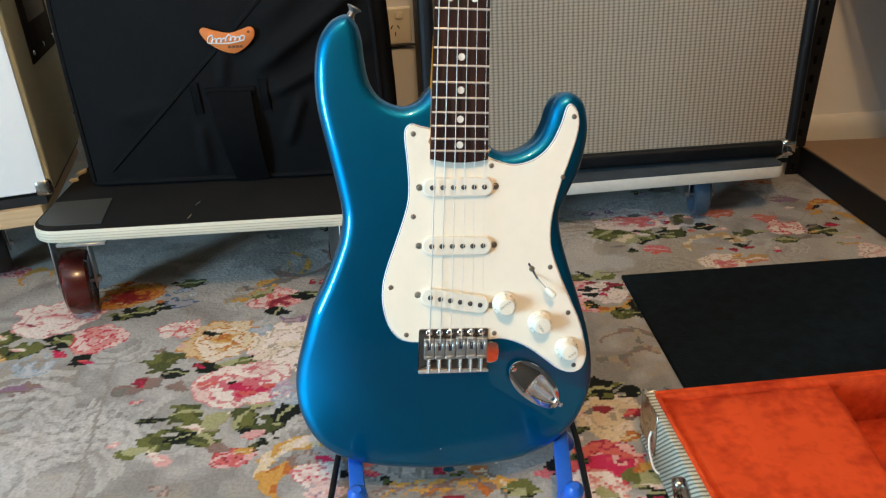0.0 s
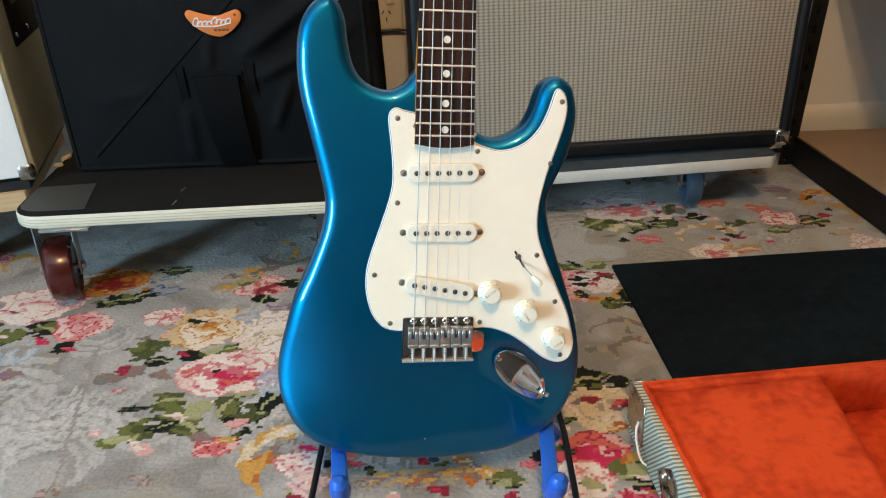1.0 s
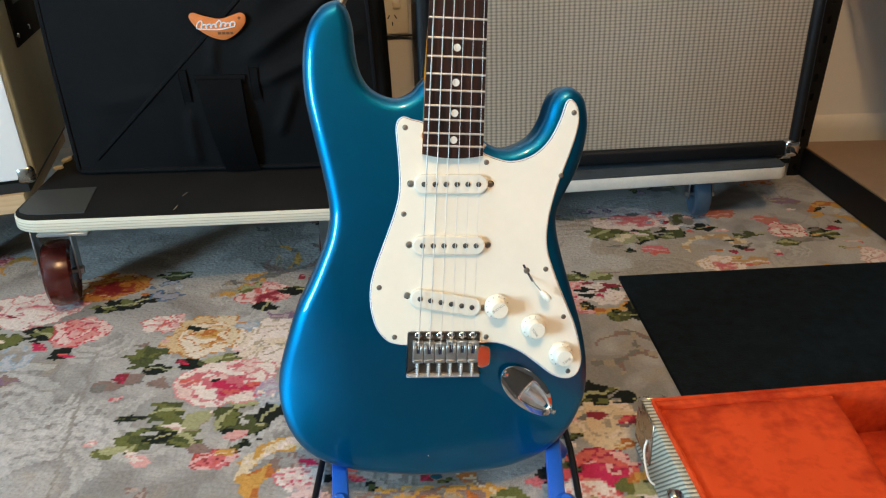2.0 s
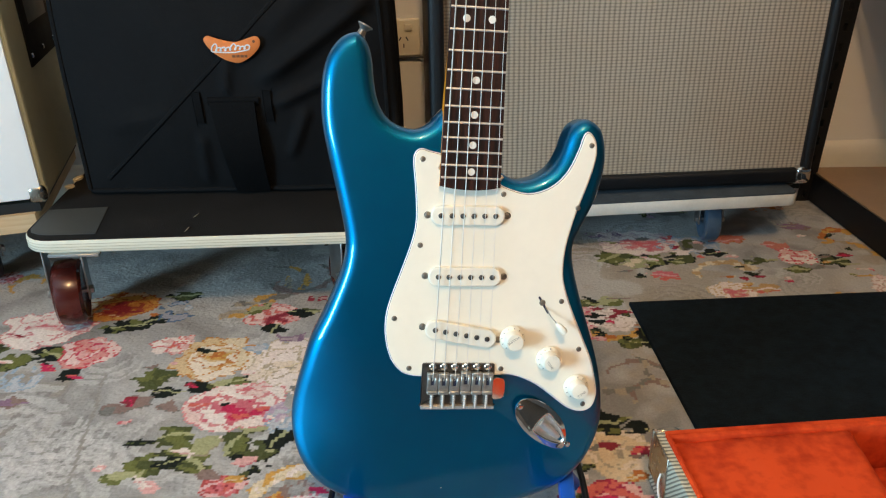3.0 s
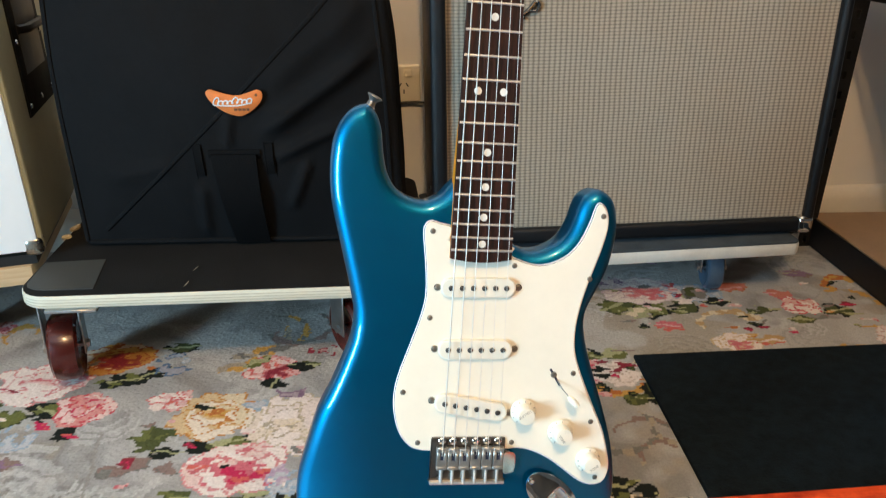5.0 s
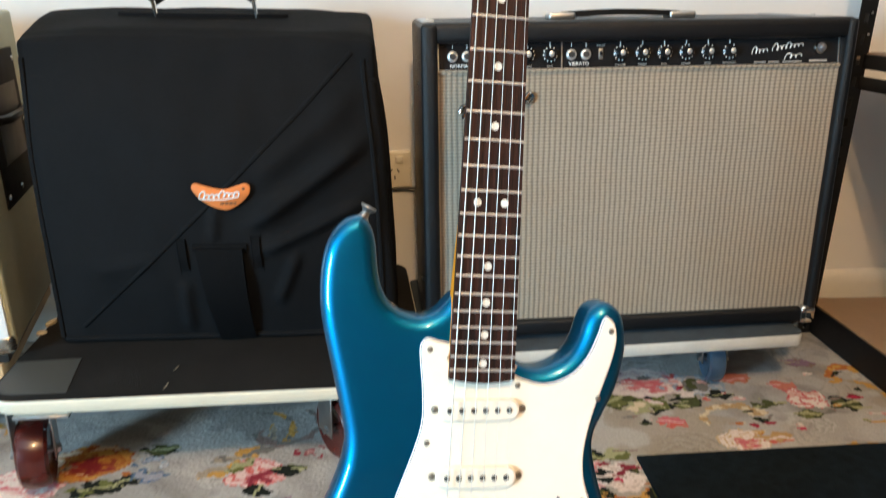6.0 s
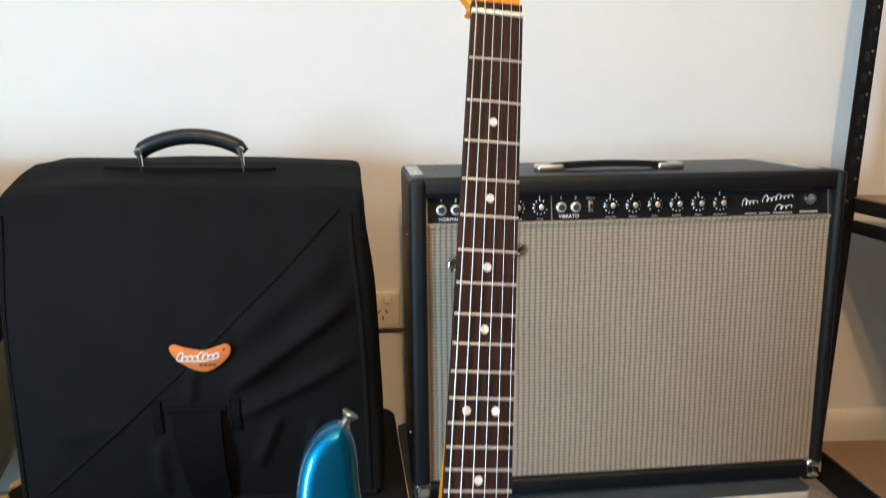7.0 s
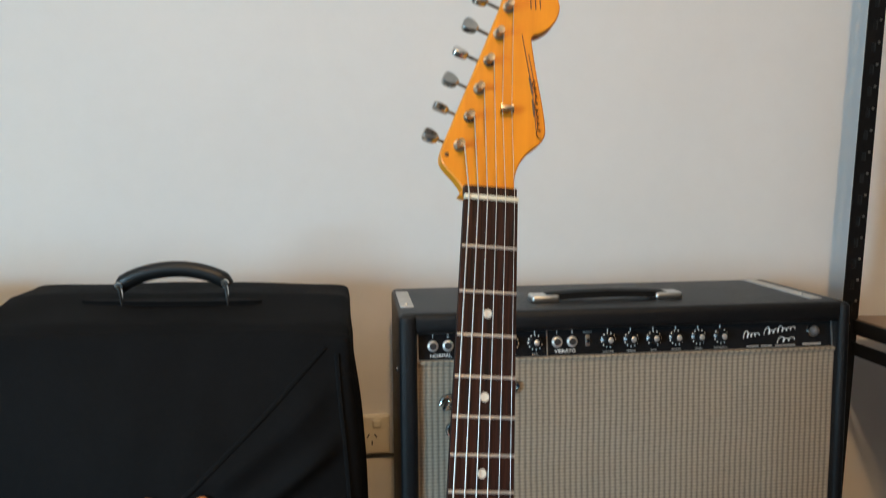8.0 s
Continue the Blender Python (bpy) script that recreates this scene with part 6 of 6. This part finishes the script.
# ---- white cabinet on its own dolly ----
cab = thing("white_speaker_cabinet", "speaker cabinet with white front, cream vinyl sides and black metal handle", "speaker cabinet", pose(-0.633, 1.133, 0.187, 0, 0, 17) @ Matrix.Diagonal((1.07, 1.07, 1.07, 1)))
part("shell", boxes((-0.52, 0.0, 0.012, 0.36, 0.0, 0.45), bevel=0.008, segments=3), CREAM_TOLEX, cab, "cream vinyl covered shell")
part("front_panel", boxes((-0.515, -0.004, -0.002, 0.014, 0.006, 0.445), bevel=0.004), WHITE_FRONT, cab, "smooth white front panel")
part("side_edge", tubed([(-0.003, 0.008, 0.01), (-0.003, 0.008, 0.445)], 0.0055, 8), CREAM_TOLEX, cab)
part("base_strip", boxes((-0.50, -0.012, 0.004, 0.34, -0.015, 0.0)), RUBBER, cab)
hp = part("recessed_handle", boxes((-0.002, 0.003, 0.105, 0.300, 0.176, 0.395), bevel=0.002), MATT_BLACK, cab, "black metal recessed side handle")
part("handle_recess", boxes((0.0025, 0.0040, 0.135, 0.275, 0.235, 0.345), bevel=0.0005), RUBBER, hp)
part("handle_bar", tubed([(0.004, 0.135, 0.30), (0.014, 0.150, 0.30), (0.014, 0.260, 0.30), (0.004, 0.275, 0.30)], 0.007, 8), BLACK_METAL, hp)
for y, z in ((0.118, 0.192), (0.200, 0.192), (0.287, 0.192), (0.118, 0.285), (0.287, 0.285), (0.118, 0.378), (0.287, 0.378)):
    part("screw", lathed([(0.004, 0), (0.0035, 0.0015), (0.001, 0.002)], Matrix.Translation((0.003, y, z)) @ pose(0, 0, 0, 0, 90, 0), 10), CHROME, hp)
part("corner_cap", rounded_box(0.026, 0.028, 0.028, 0.008, 6, lambda p: (-0.0245, -0.0035, -0.0015)), NICKEL, cab, "worn metal corner")
part("side_pin", lathed([(0.004, 0), (0.002, 0.003)], Matrix.Translation((0.0, 0.305, 0.05)) @ pose(0, 0, 0, 0, 90, 0), 8), CHROME, cab)

side_dolly = thing("cabinet_dolly", "plain wooden dolly under the white cabinet", "dolly", pose(-0.633, 1.133, 0, 0, 0, 17))
part("deck", boxes((-0.57, -0.021, -0.006, 0.38, 0.141, 0.171), bevel=0.002), wood("raw_pine", (0.62, 0.46, 0.28), (0.48, 0.32, 0.17), 0.6, (0.3, 0.3, 4.0), 30.0), side_dolly, "raw wooden deck")
for x, y in ((-0.46, 0.09), (-0.16, 0.16), (-0.46, 0.30), (-0.10, 0.30)):
    caster(side_dolly, x, y, 0.141, 0.050, 0.035, RUBBER, 20)

for k, (x, y, turn, size) in enumerate(((-0.639, 1.218, 20, 1.0), (-0.643, 1.258, 70, 1.5))):
    chip = slab(spline([(-0.007 * size, -0.003), (0.002, -0.005), (0.008 * size, 0.0), (0.001, 0.005), (-0.006 * size, 0.004)], 2), [(0, 0), (0, 0.004), (-0.001, 0.005)])
    flake = part("wood_chip", chip, CHIP)
    flake.matrix_world = pose(x, y, 0.1775, 4, -6, turn)
    tagged(flake, "pale splinter lying on the black dolly", "wood chip", "splinters on the dolly")

# ---- open guitar case and mat ----
matting = part("floor_mat", slab(mm([(0, 0), (470, 0), (470, -440), (0, -440)]), [(0, 0.0), (0, 0.0050), (-0.0015, 0.0062)]), MAT)
matting.matrix_world = pose(0.294, 1.112, 0, 0, 0, 3.6)
tagged(matting, "black ribbed rubber mat lying on the floral carpet", "mat")

CASE = pose(0.2350, 0.7075, 0, 0, 0, 5.4)
case = thing("guitar_case", "open tweed guitar case lined with orange plush", "guitar case", CASE)
HC, LC, WC = 0.072, 0.92, 0.36


part("bottom", boxes((0.002, WC - 0.002, -LC + 0.002, -0.002, 0.0, 0.008)), TWEED, case)
part("side_wall", boxes((0.0, 0.012, -LC, 0, 0.0, HC), bevel=0.004), TWEED, case, "cream and dark striped tweed side")
part("side_wall", boxes((WC - 0.012, WC, -LC, 0, 0.0, HC), bevel=0.004), TWEED, case, "cream and dark striped tweed side")
part("end_wall", boxes((0.0005, WC - 0.0005, -0.006, -0.0005, 0.0005, HC - 0.004), bevel=0.002), TWEED, case, "cream and dark striped tweed end")
part("end_wall", boxes((0.0005, WC - 0.0005, -LC + 0.0005, -LC + 0.008, 0.0005, HC - 0.0005), bevel=0.003), TWEED, case, "cream and dark striped tweed end")
part("end_lining", boxes((0.010, WC - 0.010, -0.018, -0.0028, 0.006, HC + 0.0015), bevel=0.004), PLUSH, case, "orange plush lining along the end")


def plush(p0, p1, z, seed, dip=0.0, slant=0.0, nx=40, ny=90):
    """Padding with a napped, slightly lumpy top and a rolled edge."""
    bm = bmesh.new()
    rows = []
    for j in range(ny + 1):
        row = []
        for i in range(nx + 1):
            u, v = i / nx, j / ny
            y = p0[1] + (p1[1] - p0[1]) * v
            x = p0[0] + (p1[0] - p0[0]) * u * (max(0.55, 1 + slant * y) if slant else 1.0)
            e = min(u * (p1[0] - p0[0]), (1 - u) * (p1[0] - p0[0]), v * (p1[1] - p0[1]), (1 - v) * (p1[1] - p0[1]))
            round_off = 0.010 * (1 - min(1.0, max(0.0, e) / 0.014)) ** 2
            row.append(bm.verts.new((x, y, z - round_off - dip * math.sin(math.pi * u) + 0.0022 * noise.noise(Vector((x * 14 + seed, y * 14, 0))) + 0.0010 * noise.noise(Vector((x * 60, y * 60 + seed, 5))))))
        rows.append(row)
    for j in range(ny):
        for i in range(nx):
            bm.faces.new((rows[j][i], rows[j][i + 1], rows[j + 1][i + 1], rows[j + 1][i]))
    rim = [rows[0][i] for i in range(nx + 1)] + [rows[j][nx] for j in range(1, ny + 1)] + [rows[ny][i] for i in range(nx - 1, -1, -1)] + [rows[j][0] for j in range(ny - 1, 0, -1)]
    low_rim = [bm.verts.new((v.co.x, v.co.y, 0.008)) for v in rim]
    for k in range(len(rim)):
        j = (k + 1) % len(rim)
        bm.faces.new((rim[k], low_rim[k], low_rim[j], rim[j]))
    return bm


part("side_padding", plush((0.011, -LC + 0.011), (0.222, -0.011), HC - 0.001, 1, 0.0, 0.75), PLUSH, case, "raised orange plush padding")
part("well_lining", plush((0.115, -LC + 0.011), (WC - 0.011, -0.011), HC - 0.052, 9, 0.006), PLUSH, case, "orange plush lined recess")
part("rim_roll", tubed([(0.012, -LC + 0.02, HC - 0.001), (0.012, -0.012, HC - 0.001), (WC - 0.02, -0.012, HC - 0.001)], 0.0035, 8), PLUSH, case)
part("corner_plate", boxes((-0.0016, 0.0, -0.050, -0.004, 0.018, HC + 0.001), (-0.0016, 0.030, -0.004, 0.0012, 0.018, HC + 0.001), bevel=0.0006, segments=1), NICKEL, case, "dull metal corner plate")
hasp = part("carry_loop", tubed(spline([(-0.002, -0.038, 0.044), (-0.0055, -0.042, 0.034), (-0.0070, -0.054, 0.022), (-0.0060, -0.066, 0.014), (-0.002, -0.072, 0.012)], 5, closed=False), 0.0020, 8, 0.6), WHITE_FRONT, case, "white plastic loop")
for y in (-0.128, -0.46):
    latch_line = spline(mm([(-24, 12), (-10, 10), (14, 16), (26, 32), (14, 46), (-4, 60), (-20, 54), (-27, 34)]), 3)
    plate_shape = slab(latch_line, [(0, 0.0), (0, 0.0016), (-0.0008, 0.0022)])
    plate_shape.transform(Matrix.Translation((0.0005, y, 0)) @ Matrix(((0, 0, -1, 0), (1, 0, 0, 0), (0, 1, 0, 0), (0, 0, 0, 1))))
    latch = part("latch", plate_shape, NICKEL, case, "tarnished draw latch")
    part("latch_bolt", lathed([(0.0065, 0.0), (0.0065, 0.003), (0.0045, 0.0055), (0.0015, 0.0062)], Matrix.Translation((-0.002, y + 0.006, 0.044)) @ pose(0, 0, 0, 0, -90, 0), 16), NICKEL, latch)
    part("latch_tongue", boxes((-0.006, -0.002, y - 0.017, y + 0.002, 0.014, 0.034), bevel=0.001), NICKEL, latch)

# ---- steel shelving ----
LEAN = 1.4   # degrees by which the posts lean more than the shelves
SH = pose(0.737, 1.555, 0, 0, 0, 3.5) @ pose(0, 0, 0, 0, 1.5, 0)
rack = thing("steel_shelving", "black slotted steel shelving with brown particle board shelves", "shelving", SH)


def slotted_post(height=2.0, leg=0.031, t=0.0022):
    """Angle iron with keyhole slots down both flanges."""
    bm = bmesh.new()
    pitch = 0.0382
    n = int(height / pitch)
    for flange in (0, 1):
        for k in range(n):
            z = k * pitch
            a, b, c, d = 0.010, 0.018, 0.010, 0.026
            for x0, x1, z0, z1 in ((0, a, z, z + pitch), (b, leg, z, z + pitch), (a, b, z, z + c), (a, b, z + d, z + pitch)):
                if flange == 0:
                    box(bm, x0, x1, -t, 0.0, z0, z1)
                else:
                    box(bm, leg - t, leg, 0.0, 0.036, z0, z1) if x0 == 0 and x1 == a else None
    box(bm, leg - t, leg, 0.0, 0.036, 0.0, height)
    bmesh.ops.remove_doubles(bm, verts=bm.verts, dist=1e-6)
    return bm


post = part("upright_post", slotted_post(), BLACK_METAL, rack, "black slotted angle post")
post.rotation_euler = (0, radians(LEAN), 0)
SH_L, SH_W = 1.05, 0.45
for (x, y) in ((SH_W, 0.0), (0.0, -SH_L), (SH_W, -SH_L)):
    other = part("upright_post", post.data, BLACK_METAL, rack)
    other.location, other.rotation_euler = (x, y, 0), (0, radians(LEAN), 0)
# bright discs beside the slots stand in for the glints on the post
for k in range(26):
    part("slot_glint", lathed([(0.0026, 0), (0.0022, 0.0012)], Matrix.Translation((0.0235, -0.0022, 0.60 + 0.0382 * k)) @ pose(0, 0, 0, 90, 0, 0), 8), ZINC, post)


def shelf_level(top, drop, board):
    lean = top * math.tan(radians(LEAN)) + 0.020
    for x in (0.004 + lean, SH_W + 0.016 + lean):
        beam = boxes((x, x + 0.003, -SH_L, 0.002, top - drop, top - 0.002), (x, x + 0.016, -SH_L, 0.002, top - drop, top - drop + 0.003), bevel=0.0006, segments=1)
        part("side_beam", beam, BLACK_METAL, rack)
    for y in (-0.004, -SH_L):
        part("end_beam", boxes((0.006 + lean, SH_W + 0.016 + lean, y, y + 0.003, top - drop, top - 0.002), bevel=0.0006, segments=1), BLACK_METAL, rack)
    part("shelf_board", boxes((0.008 + lean, SH_W + 0.014 + lean, -SH_L + 0.004, 0.03, top - 0.014, top), bevel=0.0015), SHELF_BOARD, rack, "brown particle board shelf")


shelf_level(0.064, 0.062, None)
shelf_level(0.566, 0.028, None)
part("side_beam", boxes((0.0365, 0.0395, -SH_L, 0.002, 0.500, 0.524), bevel=0.0006, segments=1), BLACK_METAL, rack)
part("side_beam", boxes((SH_W + 0.0485, SH_W + 0.0515, -SH_L, 0.002, 0.500, 0.524), bevel=0.0006, segments=1), BLACK_METAL, rack)

# ---- wall socket ----
sock = thing("wall_socket", "cream double power socket on the wall", "power socket", pose(-0.118, WALL_Y - 0.002, 0.346, 0, 0, 3.0))
plate = part("cover_plate", boxes((-0.058, 0.058, -0.011, 0.0, -0.038, 0.038), bevel=0.005, segments=3), SOCKET, sock)
for side in (-1, 1):
    part("rocker_switch", boxes((side * 0.034 - 0.0085, side * 0.034 + 0.0085, -0.0145, -0.010, 0.014, 0.029), bevel=0.004, segments=3), SOCKET, sock)
    for dx, dz, turn in ((-0.007, 0.002, 30), (0.007, 0.002, -30), (0.0, -0.012, 0)):
        pin = boxes((-0.0012, 0.0012, -0.0113, -0.0100, -0.0042, 0.0042))
        pin.transform(Matrix.Translation((side * 0.030 - 0.006 + dx, 0, dz - 0.004)) @ pose(0, 0, 0, 0, turn, 0))
        part("pin_slot", pin, BLACK_INK, plate)
flex = part("power_cable", tubed(spline([(-0.205, WALL_Y - 0.016, 0.288), (-0.150, WALL_Y - 0.012, 0.302), (-0.110, WALL_Y - 0.010, 0.305), (-0.070, WALL_Y - 0.010, 0.307), (-0.030, WALL_Y - 0.012, 0.303), (0.010, WALL_Y - 0.014, 0.290), (0.030, WALL_Y - 0.016, 0.200), (0.032, WALL_Y - 0.020, 0.120), (0.034, WALL_Y - 0.030, 0.006)], 5, closed=False), 0.0021, 8), RUBBER)
tagged(flex, "thin black power cable clipped along the wall under the socket", "cable")
